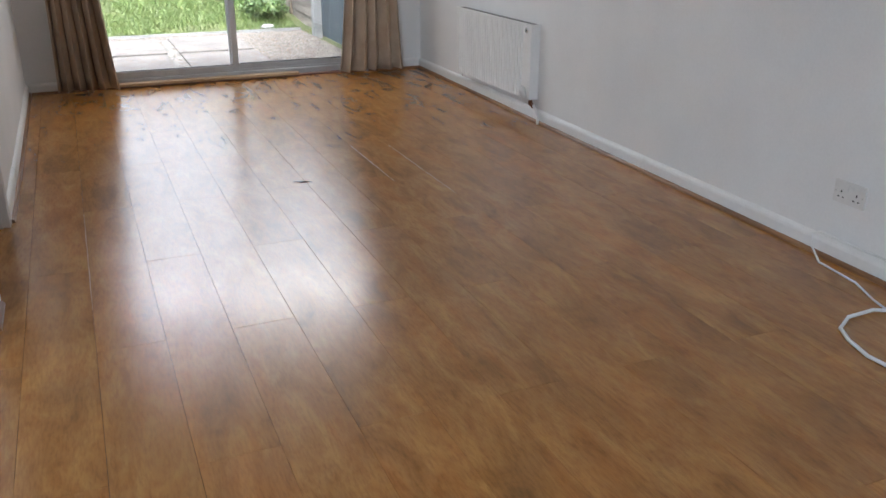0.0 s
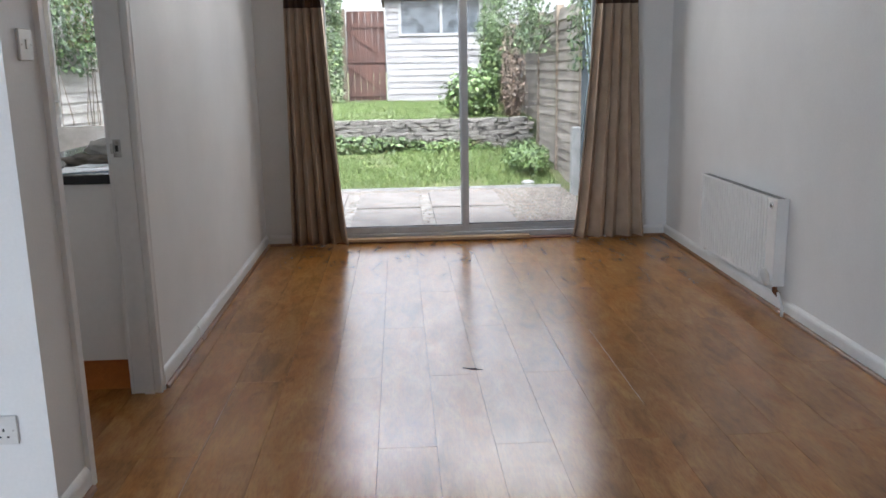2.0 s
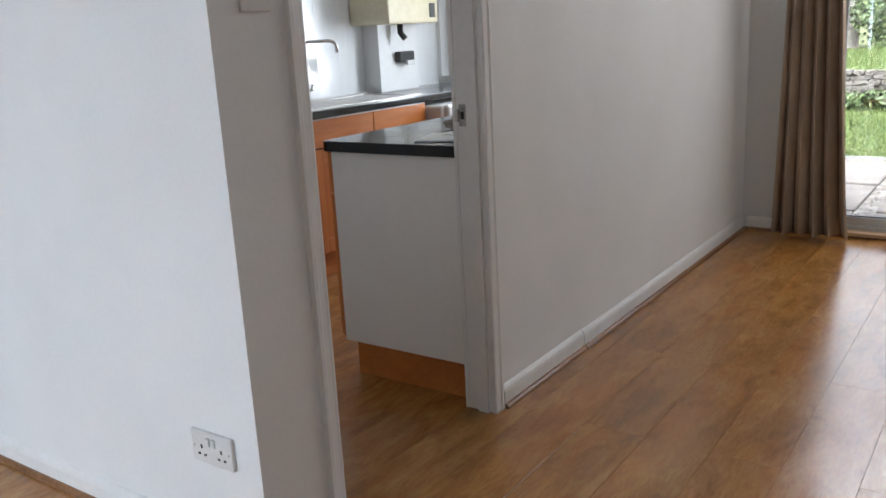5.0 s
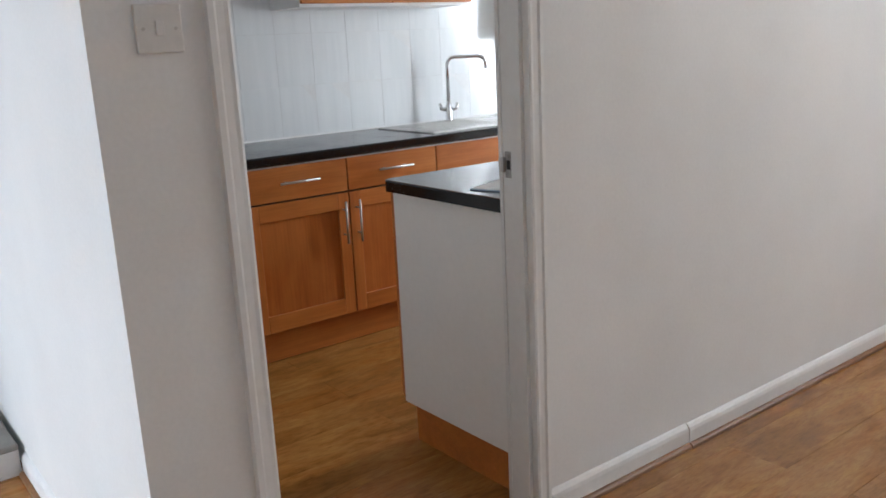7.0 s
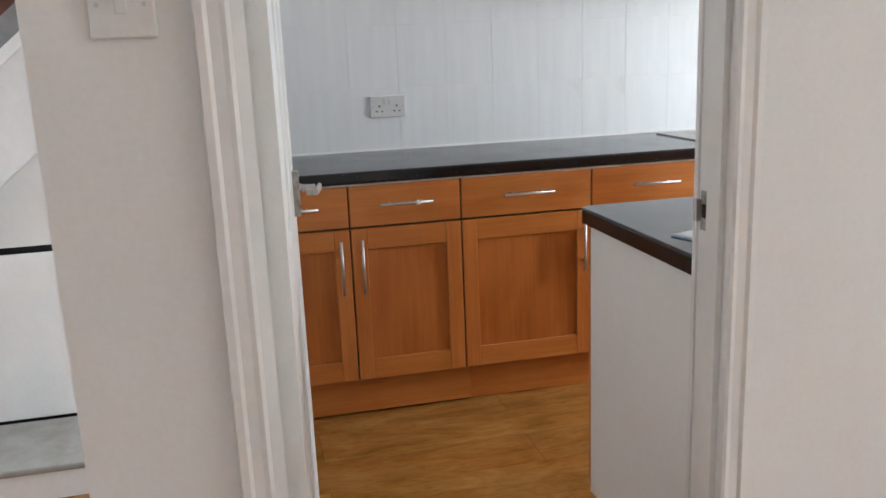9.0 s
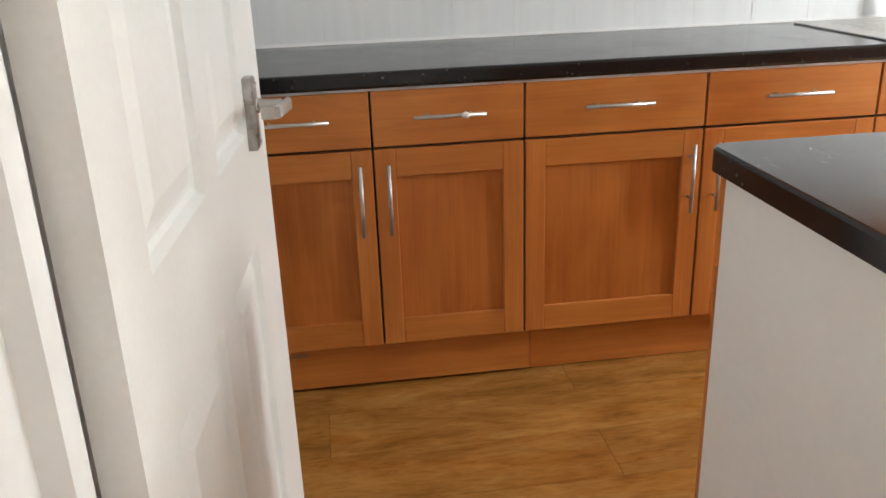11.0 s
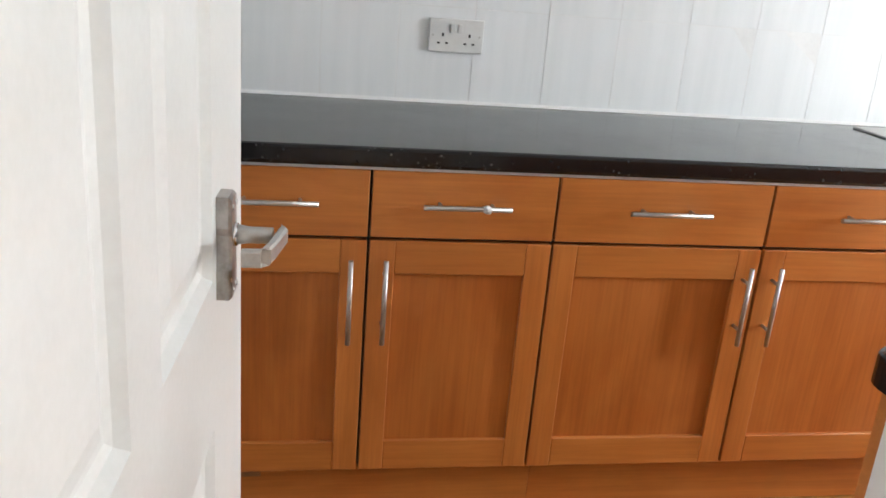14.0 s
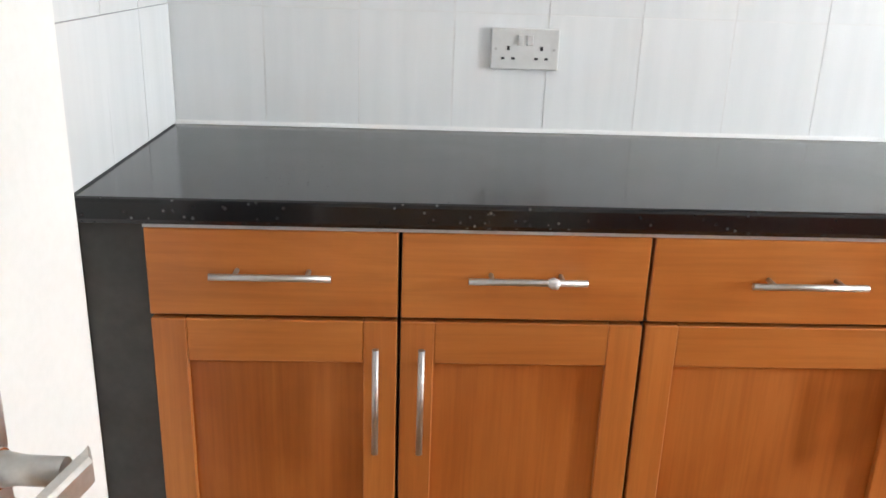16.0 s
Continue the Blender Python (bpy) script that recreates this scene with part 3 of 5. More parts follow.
# ---------------------------------------------------------------- curtains
def curtain(x0t, x1t, x0b, x1b, folds, seed, y=3.90, back=False):
    rnd = random.Random(seed)
    nx, nz = folds * 10, 26
    ph = [rnd.uniform(-0.6, 0.6) for _ in range(folds + 2)]
    am = [rnd.uniform(0.6, 1.2) for _ in range(folds + 2)]
    z0, z1 = 0.03, 2.16

    def pt(i, z, off):
        u = i / nx
        s = (z - z0) / (z1 - z0)
        x0, x1 = x0b + (x0t - x0b) * s ** 0.75, x1b + (x1t - x1b) * s ** 0.75
        k = u * folds
        j = int(min(k, folds - 1))
        wob = ph[j] * (1 - (k - j)) + ph[j + 1] * (k - j)
        a = (am[j] * (1 - (k - j)) + am[j + 1] * (k - j)) * (0.034 + 0.028 * (1 - s))
        w = math.sin(2 * math.pi * k + wob * (1 - s) * 2)
        x = x0 + (x1 - x0) * u + 0.008 * math.sin(4 * math.pi * k + wob)
        z_ = z + (0.004 * math.sin(3 * k + seed) if z < 0.04 else 0)
        return (x, y + a * w + off, z_)

    c = thing("curtain", ((x0b + x1b) / 2, y, 0.0), "heavy beige brown curtain with dark brown top band", "curtain", "curtains at the patio doors")

    def cloth(za, zb, n, off0, off1):
        bm = bmesh.new()
        grid = []
        for off in (off0, off1):
            grid.append([[bm.verts.new(pt(i, za + (zb - za) * j / n, off)) for i in range(nx + 1)] for j in range(n + 1)])
        for g in grid:
            for j in range(n):
                for i in range(nx):
                    bm.faces.new((g[j][i], g[j][i + 1], g[j + 1][i + 1], g[j + 1][i])).smooth = True
        A, B = grid
        for j in range(n):
            bm.faces.new((A[j][0], A[j + 1][0], B[j + 1][0], B[j][0]))
            bm.faces.new((A[j][nx], A[j + 1][nx], B[j + 1][nx], B[j][nx]))
        for i in range(nx):
            bm.faces.new((A[0][i], A[0][i + 1], B[0][i + 1], B[0][i]))
            bm.faces.new((A[n][i], A[n][i + 1], B[n][i + 1], B[n][i]))
        return bm

    part("cloth", cloth(z0, 1.74, 22, -0.002, 0.002), M_curtain, c)
    part("top_band", cloth(1.738, z1, 4, -0.004, 0.004), M_curtain_top, c, "dark brown band sewn across the top")
    return c


curtain(0.25, 0.50, 0.215, 0.64, 5, 3)
curtain(2.50, 2.77, 2.32, 2.87, 5, 8)
pole = thing("curtain_pole", (1.5, 3.96, 2.19), "dark metal curtain pole above the patio doors", "curtain pole")
part("pole", btube([(0.08, 3.97, 2.19), (2.98, 3.97, 2.19)], 0.014, 12), M_black, pole)
for x in (0.12, 2.94):
    part("bracket", bbox(x - 0.01, x + 0.01, 3.97, YG, 2.17, 2.20), M_black, pole)

# ---------------------------------------------------------------- radiator
def radiator():
    x0, x1, y0, y1, z0, z1 = 2.975, 3.035, 1.885, 3.01, 0.142, 0.608
    r = thing("radiator", (side_x(2.4), (y0 + y1) / 2, z0), "white steel panel radiator with ribbed front on the wall", "radiator")
    bm = bmesh.new()
    n = 27
    ya, yb = y0 + 0.10, y1 - 0.03
    prof = [(x0, y0), (x0, ya)]
    step = (yb - ya) / n
    for i in range(n):
        b = ya + i * step
        prof += [(x0, b + step * 0.06), (x0 + 0.02, b + step * 0.22), (x0 + 0.02, b + step * 0.50), (x0, b + step * 0.66)]
    prof += [(x0, y1)]
    rows = [[bm.verts.new((x0 if k in (0, 3) else x, y, z)) for x, y in prof] for k, z in enumerate((z0 + 0.0, z0 + 0.05, z1 - 0.05, z1 - 0.004))]
    rows.append([bm.verts.new((x0 + 0.008, y, z1)) for x, y in prof])
    for a, b in zip(rows, rows[1:]):
        for i in range(len(prof) - 1):
            bm.faces.new((a[i], a[i + 1], b[i + 1], b[i]))
    part("front_panel", bm, M_rad, r)
    part("back_panel", bbox(x0 + 0.04, x1, y0 + 0.01, y1 - 0.01, z0 + 0.01, z1 - 0.02, bevel=0.004), M_rad, r)
    part("side_cover", bbox(x0 + 0.001, x1 + 0.004, y0 - 0.003, y0, z0, z1, bevel=0.001), M_rad, r)
    part("side_cover", bbox(x0 + 0.001, x1 + 0.004, y1, y1 + 0.003, z0, z1, bevel=0.001), M_rad, r)
    g = part("top_grille", bbox(x0 + 0.009, x1 + 0.002, y0, y1, z1 - 0.006, z1 - 0.002), M_grille, r, "grey top grille")
    for i in range(28):
        y = y0 + 0.02 + i * 0.0393
        part("slot", bbox(x0 + 0.016, x1 - 0.006, y, y + 0.022, z1 - 0.0018, z1 - 0.001), M_dark, g)
    part("bleed_plug", btube([(x0 - 0.007, y0 + 0.055, z1 - 0.04), (x0 + 0.004, y0 + 0.055, z1 - 0.04)], 0.017, 16), M_chrome, r, "chrome bleed plug")
    part("plug_core", btube([(x0 - 0.009, y0 + 0.055, z1 - 0.04), (x0 - 0.006, y0 + 0.055, z1 - 0.04)], 0.008, 12), M_black, r)
    for y in (y0 + 0.2, y1 - 0.2):
        part("wall_bracket", bbox(x1, side_x(y), y - 0.015, y + 0.015, z0 + 0.05, z1 - 0.06), M_steel, r)
    v = part("valve", btube([(x0 + 0.03, y0 + 0.03, z0), (x0 + 0.03, y0 + 0.03, z0 - 0.03), (x0 + 0.03, y0 - 0.01, z0 - 0.04)], 0.014, 10), M_rust, r, "tarnished valve body")
    part("valve_cap", btube([(x0 - 0.030, y0 + 0.06, z0 + 0.085), (x0 - 0.022, y0 + 0.055, z0 + 0.06), (x0 - 0.004, y0 + 0.04, z0 + 0.0)], [0.015, 0.023, 0.019], 14), M_plastic, v, "white valve cap")
    part("pipe", btube([(x0 + 0.03, y0 - 0.01, z0 - 0.03), (x0 + 0.03, y0 - 0.04, z0 - 0.065), (x0 + 0.028, y0 - 0.075, 0.04), (x0 + 0.028, y0 - 0.078, 0.0)], 0.0085, 8), M_gloss, v, "painted pipe into the floor")
    part("drain_stub", btube([(x0 + 0.03, y1 - 0.05, z0 + 0.01), (x0 + 0.03, y1 - 0.05, z0 - 0.03)], 0.0085, 8), M_gloss, r)


radiator()

# ---------------------------------------------------------------- sockets and switches
def socket(name, at, turn, label, grouped="double sockets"):
    """Double socket; local x along the wall, z up, front towards -y."""
    s = thing(name, (0, 0, 0), label, "socket", grouped)
    part("face_plate", bbox(-0.074, 0.074, -0.011, 0, -0.0435, 0.0435, bevel=0.003), M_plastic, s)
    for dx in (-0.036, 0.036):
        for x, z, w, h in ((0, -0.002, 0.0055, 0.009), (-0.011, -0.0235, 0.0075, 0.005), (0.011, -0.0235, 0.0075, 0.005)):
            part("pin_hole", bbox(dx + x - w / 2, dx + x + w / 2, -0.0125, -0.0108, z - h / 2 + 0.004, z + h / 2 + 0.004), M_black, s)
        part("rocker", bbox(dx * 0.28 - 0.0065, dx * 0.28 + 0.0065, -0.0155, -0.010, 0.008, 0.030, bevel=0.0015), M_plastic, s)
        part("screw", btube([(dx * 1.75, -0.0122, 0.0), (dx * 1.75, -0.0105, 0.0)], 0.0032, 8), M_steel, s)
    s.matrix_world = pose(*at, 0, 0, turn)
    return s


socket("wall_socket", (-0.160, 0.0, 0.311), 0, "white double socket on the bluish white wall")
socket("wall_socket", (side_x(-0.62), -0.62, 0.277), -91.2, "white double socket above the skirting of the long wall")
socket("wall_socket", (XT, 0.856, 1.096), 90, "white double socket on the kitchen tiles")

sw = thing("light_switch", (0, 0, 0), "white single light switch beside the kitchen doorway", "light switch")
part("face_plate", bbox(-0.0435, 0.0435, -0.010, 0, -0.0435, 0.0435, bevel=0.003), M_plastic, sw)
part("rocker", bbox(-0.008, 0.008, -0.0145, -0.009, -0.012, 0.014, bevel=0.0015), M_plastic, sw)
for x in (-0.03, 0.03):
    part("screw", btube([(x, -0.0112, 0), (x, -0.0095, 0)], 0.0035, 8), M_steel, sw)
sw.matrix_world = pose(0.0, 0.130, 1.389, 0, 0, 90)
th = thing("thermostat", (0, 0, 0), "cream plastic room thermostat above the light switch", "thermostat")
part("case", bbox(-0.042, 0.042, -0.032, 0, 0.0, 0.085, bevel=0.006), M_cream, th)
for i in range(3):
    part("vent_slot", bbox(0.012 + i * 0.009, 0.017 + i * 0.009, -0.028, -0.006, -0.0008, 0.0005), M_black, th)
th.matrix_world = pose(0.0, 0.125, 1.513, 0, 0, 90)

# white cable along the skirting and in a loop on the floor
cb = thing("cable", (2.8, -1.0, 0.0), "white cable looped loosely on the laminate floor", "cable")
part("lead", btube([(side_x(-2) - 0.006, -2.0, 0.088), (side_x(-0.9) - 0.006, -0.9, 0.089), (side_x(-0.6) - 0.006, -0.60, 0.089), (side_x(-0.5) - 0.01, -0.52, 0.092), (side_x(-0.5) - 0.024, -0.49, 0.08), (side_x(-0.5) - 0.04, -0.52, 0.03), (side_x(-0.6) - 0.08, -0.60, 0.005), (2.88, -0.80, 0.005), (2.82, -0.93, 0.005), (2.78, -1.06, 0.005), (2.80, -1.5, 0.005)], 0.004, 8), M_cable, cb)
loop = [(3.0, -1.20, 0.006), (2.86, -1.05, 0.007), (2.74, -1.0, 0.012), (2.63, -1.0, 0.007), (2.54, -1.05, 0.007), (2.50, -1.12, 0.007), (2.47, -1.22, 0.007), (2.48, -1.36, 0.007), (2.55, -1.55, 0.007), (2.75, -1.75, 0.007)]
part("looped_lead", btube(loop, 0.0065, 8), M_cable, cb)

# scuff mark pressed into the laminate
sm = thing("floor_scuff", (1.325, 1.19, 0.0), "small dark scratch on the laminate floor", "scratch")
part("scratch", btube([(1.285, 1.215, 0.0006), (1.325, 1.19, 0.0012), (1.37, 1.182, 0.0006)], [0.001, 0.004, 0.0008], 6), M_dark, sm)
part("chip", btube([(1.318, 1.197, 0.0006), (1.352, 1.20, 0.0012)], [0.003, 0.001], 6), M_bead, sm)

# glare lines along three plank joints, put in as thin pale strips
wj = thing("joint_glint", (1.86, 1.3, 0.0), "pale strips imitating bright glare lines along the laminate joints", "floor wear")
for x, ya, yb in ((1.962, 0.73, 1.70), (1.755, 1.03, 1.78), (0.306, 0.05, 1.10)):
    n_ = 12
    part("edge", btube([(x + 0.0008 * math.sin(i * 2.1), ya + (yb - ya) * i / n_, 0.0004) for i in range(n_ + 1)], [0.0006 + 0.0016 * abs(math.sin(i * 1.3)) * math.sin(math.pi * i / n_) for i in range(n_ + 1)], 6), M_pale_wood, wj)

# ---------------------------------------------------------------- kitchen units
XF = -1.655         # front faces of the units along the tiled wall


def bar_handle(parent, p, q, out, r=0.0055):
    """A round steel bar from p to q standing off along out."""
    p, q, out = Vector(p), Vector(q), Vector(out)
    d = (q - p).normalized()
    h = part("handle", btube([p + out * 0.032, q + out * 0.032], r, 10), M_steel, parent, "brushed steel bar handle")
    for k in (0.2, 0.8):
        m = p.lerp(q, k)
        part("stand_off", btube([m + out * 0.0, m + out * 0.030], r * 0.75, 8), M_steel, h)
    return h


def shaker(name, parent, y0, y1, z0, z1, xf=XF, sgn=1):
    """A framed cabinet door in the plane x = xf, facing sgn along x."""
    T, s, rl = 0.020, 0.055, 0.075
    xa, xb = sorted((xf, xf - sgn * T))
    pa, pb = sorted((xf - sgn * 0.011, xf - sgn * 0.017))
    d = part(name, bbox(pa, pb, y0 + s - 0.002, y1 - s + 0.002, z0 + rl - 0.002, z1 - rl + 0.002), M_cab_panel, parent)
    for a in (y0, y1 - s):
        part("stile", bbox(xa, xb, a, a + s, z0, z1, bevel=0.0018, seg=1), M_cab, d)
    for a in (z0, z1 - rl):
        part("rail", bbox(xa, xb - 0.0006, y0 + s, y1 - s, a, a + rl, bevel=0.0018, seg=1), M_cab_h, d)
    return d


def base_unit(y0, y1, hinge, drawer=True):
    u = thing("base_cabinet", (XF, (y0 + y1) / 2, 0), "honey oak kitchen base unit with drawer above framed door", "kitchen cabinet", "base units along the tiled wall")
    g = 0.002
    part("carcase", bbox(XT + 0.03, XF - 0.021, y0 + 0.0005, y1 - 0.0005, 0.146, 0.870), M_dark, u)
    zt = 0.712
    dr = part("drawer_front", bbox(XF - 0.02, XF, y0 + g, y1 - g, 0.7195, 0.8645, bevel=0.002, seg=1), M_cab_h, u)
    c = (y0 + y1) / 2
    if drawer:
        bar_handle(dr, (XF, c - 0.094, 0.797), (XF, c + 0.094, 0.797), (1, 0, 0))
    d = shaker("door", u, y0 + g, y1 - g, 0.149, zt)
    yh = y1 - 0.036 if hinge < 0 else y0 + 0.036
    bar_handle(d, (XF, yh, 0.485), (XF, yh, 0.677), (1, 0, 0))
    return u, dr


A, _ = base_unit(0.199, 0.599, -1)
B, drB = base_unit(0.601, 1.003, 1)
C, _ = base_unit(1.005, 1.505, -1)
D, _ = base_unit(1.507, 2.008, 1)
E, _ = base_unit(2.010, 2.512, -1, False)
F, _ = base_unit(2.514, 3.020, 1, False)
# blob of white on the second drawer's handle
part("white_blob", btube([(XF + 0.028, 0.833, 0.797), (XF + 0.034, 0.840, 0.7975), (XF + 0.036, 0.846, 0.797), (XF + 0.030, 0.851, 0.797)], [0.005, 0.0095, 0.009, 0.004], 10), M_sealant, drB, "white blob of sealant on the handle")
fl = thing("filler_panel", (XF - 0.03, 0.145, 0), "dark grey end filler beside the first base unit", "filler panel")
part("panel", bbox(XF - 0.05, XF - 0.03, YK + 0.001, 0.198, 0.0, 0.876), M_dark, fl)


rs = thing("plastic_strip", (-1.64, 0.175, 0.0), "red plastic strip standing upright beside the base unit", "strip")
part("strip", bbox(-1.662, -1.640, 0.150, 0.196, 0.0, 0.29, bevel=0.004), M_red, rs)


def plinth(y0, y1, dx, z1, name_label, z0=0.002):
    p = thing("plinth_board", (XF - 0.05, (y0 + y1) / 2, 0), name_label, "plinth", "plinth boards")
    bm = bbox(XF - 0.066 + dx, XF - 0.050 + dx, y0, y1, z0, z1, bevel=0.001, seg=1)
    part("board", bm, M_cab_h, p)
    return p


pl = plinth(0.20, 1.028, 0.012, 0.140, "honey oak plinth board standing slightly loose with a dark scuff", 0.009)
part("scuff", bbox(XF - 0.0382, XF - 0.0376, 0.27, 0.38, 0.112, 0.124), M_bead, pl, "dark scuff")
plinth(1.032, 3.02, 0.0, 0.143, "honey oak plinth board under the base units")
st = thing("shadow_strip", (XF - 0.01, 1.6, 0.873), "grey metal strip under the worktop edge", "metal strip")
part("strip", bbox(XF - 0.03, XF - 0.001, 0.20, 3.02, 0.8655, 0.8728), M_alu, st)

# long worktop with rounded nose
def worktop(name, x0, x1, y0, y1, z0, z1, rounded, label):
    """rounded: corner radius of the nose on the side of the larger x (1) or smaller x (-1)."""
    w = thing(name, ((x0 + x1) / 2, (y0 + y1) / 2, z0), label, "worktop")
    r = 0.007
    prof = [(x0, z0), (x1 - 0.006, z0), (x1, z0 + 0.008), (x1, z1 - r), (x1 - r * 0.3, z1 - r * 0.3), (x1 - r, z1), (x0, z1)]
    if rounded < 0:
        prof = [(x0 + x1 - x, z) for x, z in prof]
    bm = bmesh.new()
    rr = [[bm.verts.new((x, y, z)) for x, z in prof] for y in (y0, y1)]
    k = len(prof)
    for i in range(k):
        bm.faces.new((rr[0][i], rr[0][(i + 1) % k], rr[1][(i + 1) % k], rr[1][i]))
    bm.faces.new(rr[0])
    bm.faces.new(rr[1][::-1])
    part("slab", bm, M_work, w)
    return w


worktop("long_worktop", XT + 0.001, -1.643, YK + 0.001, 4.025, 0.873, 0.915, 1, "glossy black speckled laminate worktop along the tiled wall")
se = thing("sealant_bead", (XT, 2.0, 0.915), "white sealant bead between worktop and tiles", "sealant")
part("bead", sweep([(XT + 0.0005, 4.02, 0.9155), (XT + 0.0005, YK + 0.001, 0.9155)], [(0, 0), (-0.009, 0), (-0.004, 0.003), (0, 0.008)]), M_sealant, se)
part("end_bead", sweep([(XT + 0.01, YK + 0.0005, 0.9155), (-1.64, YK + 0.0005, 0.9155)], [(0, 0), (-0.008, 0), (-0.003, 0.003), (0, 0.007)]), M_sealant, se)

# sink with drainer and mixer tap
sk = thing("sink", (-1.95, 2.5, 0.915), "stainless steel sink with ribbed drainer set in the worktop", "sink")
bm = bmesh.new()
box(bm, -2.19, -1.70, 2.04, 2.62, 0.9152, 0.921, bevel=0.002)
part("drainer", bm, M_steel, sk)
for i in range(7):
    part("rib", bbox(-2.10 + i * 0.05, -2.088 + i * 0.05, 2.12, 2.56, 0.921, 0.9235, bevel=0.001, seg=1), M_steel, sk)
bm = bmesh.new()
for a in ((-2.19, -2.12, 2.62, 3.05), (-1.76, -1.70, 2.62, 3.05), (-2.12, -1.76, 2.62, 2.66), (-2.12, -1.76, 3.0, 3.05)):
    box(bm, *a, 0.9152, 0.921)
part("bowl_rim", bm, M_steel, sk)
part("bowl", bbox(-2.11, -1.77, 2.67, 2.99, 0.9153, 0.9165), M_grille, sk)
tp = thing("mixer_tap", (-2.13, 2.475, 0.921), "chrome mixer tap with tall square swan neck", "tap")
part("body", btube([(-2.13, 2.475, 0.921), (-2.13, 2.475, 0.93), (-2.13, 2.475, 1.0), (-2.13, 2.475, 1.03)], [0.026, 0.02, 0.018, 0.012], 14), M_chrome, tp)
part("spout", btube([(-2.13, 2.475, 1.02), (-2.13, 2.475, 1.225), (-2.128, 2.479, 1.245), (-2.118, 2.494, 1.262), (-2.108, 2.51, 1.265), (-2.04, 2.618, 1.265), (-2.026, 2.64, 1.258), (-2.018, 2.653, 1.24), (-2.016, 2.655, 1.195)], 0.0105, 12), M_chrome, tp)
for s_ in (-1, 1):
    part("lever", btube([(-2.13 + s_ * 0.01, 2.475 + s_ * 0.016, 0.985), (-2.13 + s_ * 0.022, 2.475 + s_ * 0.036, 0.99), (-2.13 + s_ * 0.026, 2.475 + s_ * 0.042, 1.02)], [0.012, 0.012, 0.009], 10), M_chrome, tp)

# wall units
for y0, y1, hy in ((1.505, 2.006, 1.965), (2.008, 2.51, 2.05)):
    u = thing("wall_cabinet", (XT, (y0 + y1) / 2, 1.53), "honey oak wall unit with framed door and pale side", "kitchen cabinet", "wall units")
    part("carcase", bbox(XT + 0.001, -1.962, y0, y1, 1.531, 2.25), M_white_board, u, "pale grey carcase")
    d = shaker("door", u, y0 + 0.002, y1 - 0.002, 1.545, 2.25, xf=-1.94)
    bar_handle(d, (-1.94, hy, 1.575), (-1.94, hy, 1.763), (1, 0, 0))

# boiler with boxed pipes in the far corner
bo = thing("boiler", (-2.05, 3.42, 1.34), "cream wall hung boiler with small display", "boiler")
part("casing", bbox(XT + 0.001, -1.93, 3.06, 3.60, 1.345, 2.1, bevel=0.012), M_cream, bo)
part("display", bbox(-1.9295, -1.926, 3.50, 3.56, 1.38, 1.47), M_dark, bo)
part("pipe_valve", btube([(-2.05, 3.33, 1.345), (-2.05, 3.33, 1.29), (-2.02, 3.34, 1.25)], 0.02, 10), M_black, bo, "black pipe valve under the casing")
bx = thing("pipe_boxing", (-2.15, 3.40, 0.915), "white boxed pipe casing under the boiler", "boxing")
part("board", bbox(XT + 0.001, -2.12, 3.18, 3.60, 0.916, 1.344), M_gloss, bx)
tm = thing("wall_timer", (-2.12, 3.40, 1.1), "black wall timer with white pull", "timer")
part("case", bbox(-2.119, -2.07, 3.34, 3.50, 1.10, 1.17, bevel=0.008), M_black, tm)
part("knob", bbox(-2.07, -2.055, 3.40, 3.48, 1.08, 1.11, bevel=0.005), M_plastic, tm)

# washing machine
wm = thing("washing_machine", (-1.85, 3.34, 0), "white washing machine standing forward of the units", "washing machine")
part("casing", bbox(-2.10, -1.54, 3.035, 3.63, 0.01, 0.845, bevel=0.02, seg=3), M_plastic, wm)
part("control_panel", bbox(-1.545, -1.50, 3.05, 3.62, 0.70, 0.85, bevel=0.018, seg=3), M_plastic, wm)
part("dial", btube([(-1.50, 3.12, 0.775), (-1.475, 3.12, 0.775)], 0.03, 16), M_steel, wm)
part("display", bbox(-1.501, -1.498, 3.42, 3.56, 0.755, 0.80), M_dark, wm)
dr = part("porthole", btube([(-1.545, 3.335, 0.42), (-1.515, 3.335, 0.42)], 0.19, 28), M_steel, wm)
part("door_glass", btube([(-1.515, 3.335, 0.42), (-1.500, 3.335, 0.42)], 0.145, 24), M_black, dr)

# peninsula unit behind the partition
pn = thing("peninsula_cabinet", (-0.4, 1.9, 0), "white ended base cabinet with oak fronts beside the doorway", "kitchen cabinet")
part("end_panel", bbox(-0.70, -0.102, 1.098, 1.116, 0.134, 0.876, bevel=0.001, seg=1), M_white_board, pn, "plain white end panel")
part("carcase", bbox(-0.70, -0.102, 1.116, 2.86, 0.15, 0.876), M_white_board, pn)
part("plinth_end", bbox(-0.655, -0.102, 1.112, 1.128, 0.0, 0.134), M_cab_h, pn, "honey oak plinth end")
part("plinth_front", bbox(-0.655, -0.639, 1.128, 2.86, 0.0, 0.15), M_cab_h, pn)
for y0, y1 in ((1.102, 1.70), (1.702, 2.28), (2.282, 2.86)):
    d = shaker("door", pn, y0, y1, 0.15, 0.712, xf=-0.722, sgn=-1)
    bar_handle(d, (-0.722, y1 - 0.04, 0.49), (-0.722, y1 - 0.04, 0.68), (-1, 0, 0))
    q = part("drawer_front", bbox(-0.722, -0.702, y0, y1, 0.72, 0.87, bevel=0.002, seg=1), M_cab_h, pn)
    c = (y0 + y1) / 2
    bar_handle(q, (-0.722, c - 0.09, 0.797), (-0.722, c + 0.09, 0.797), (-1, 0, 0))


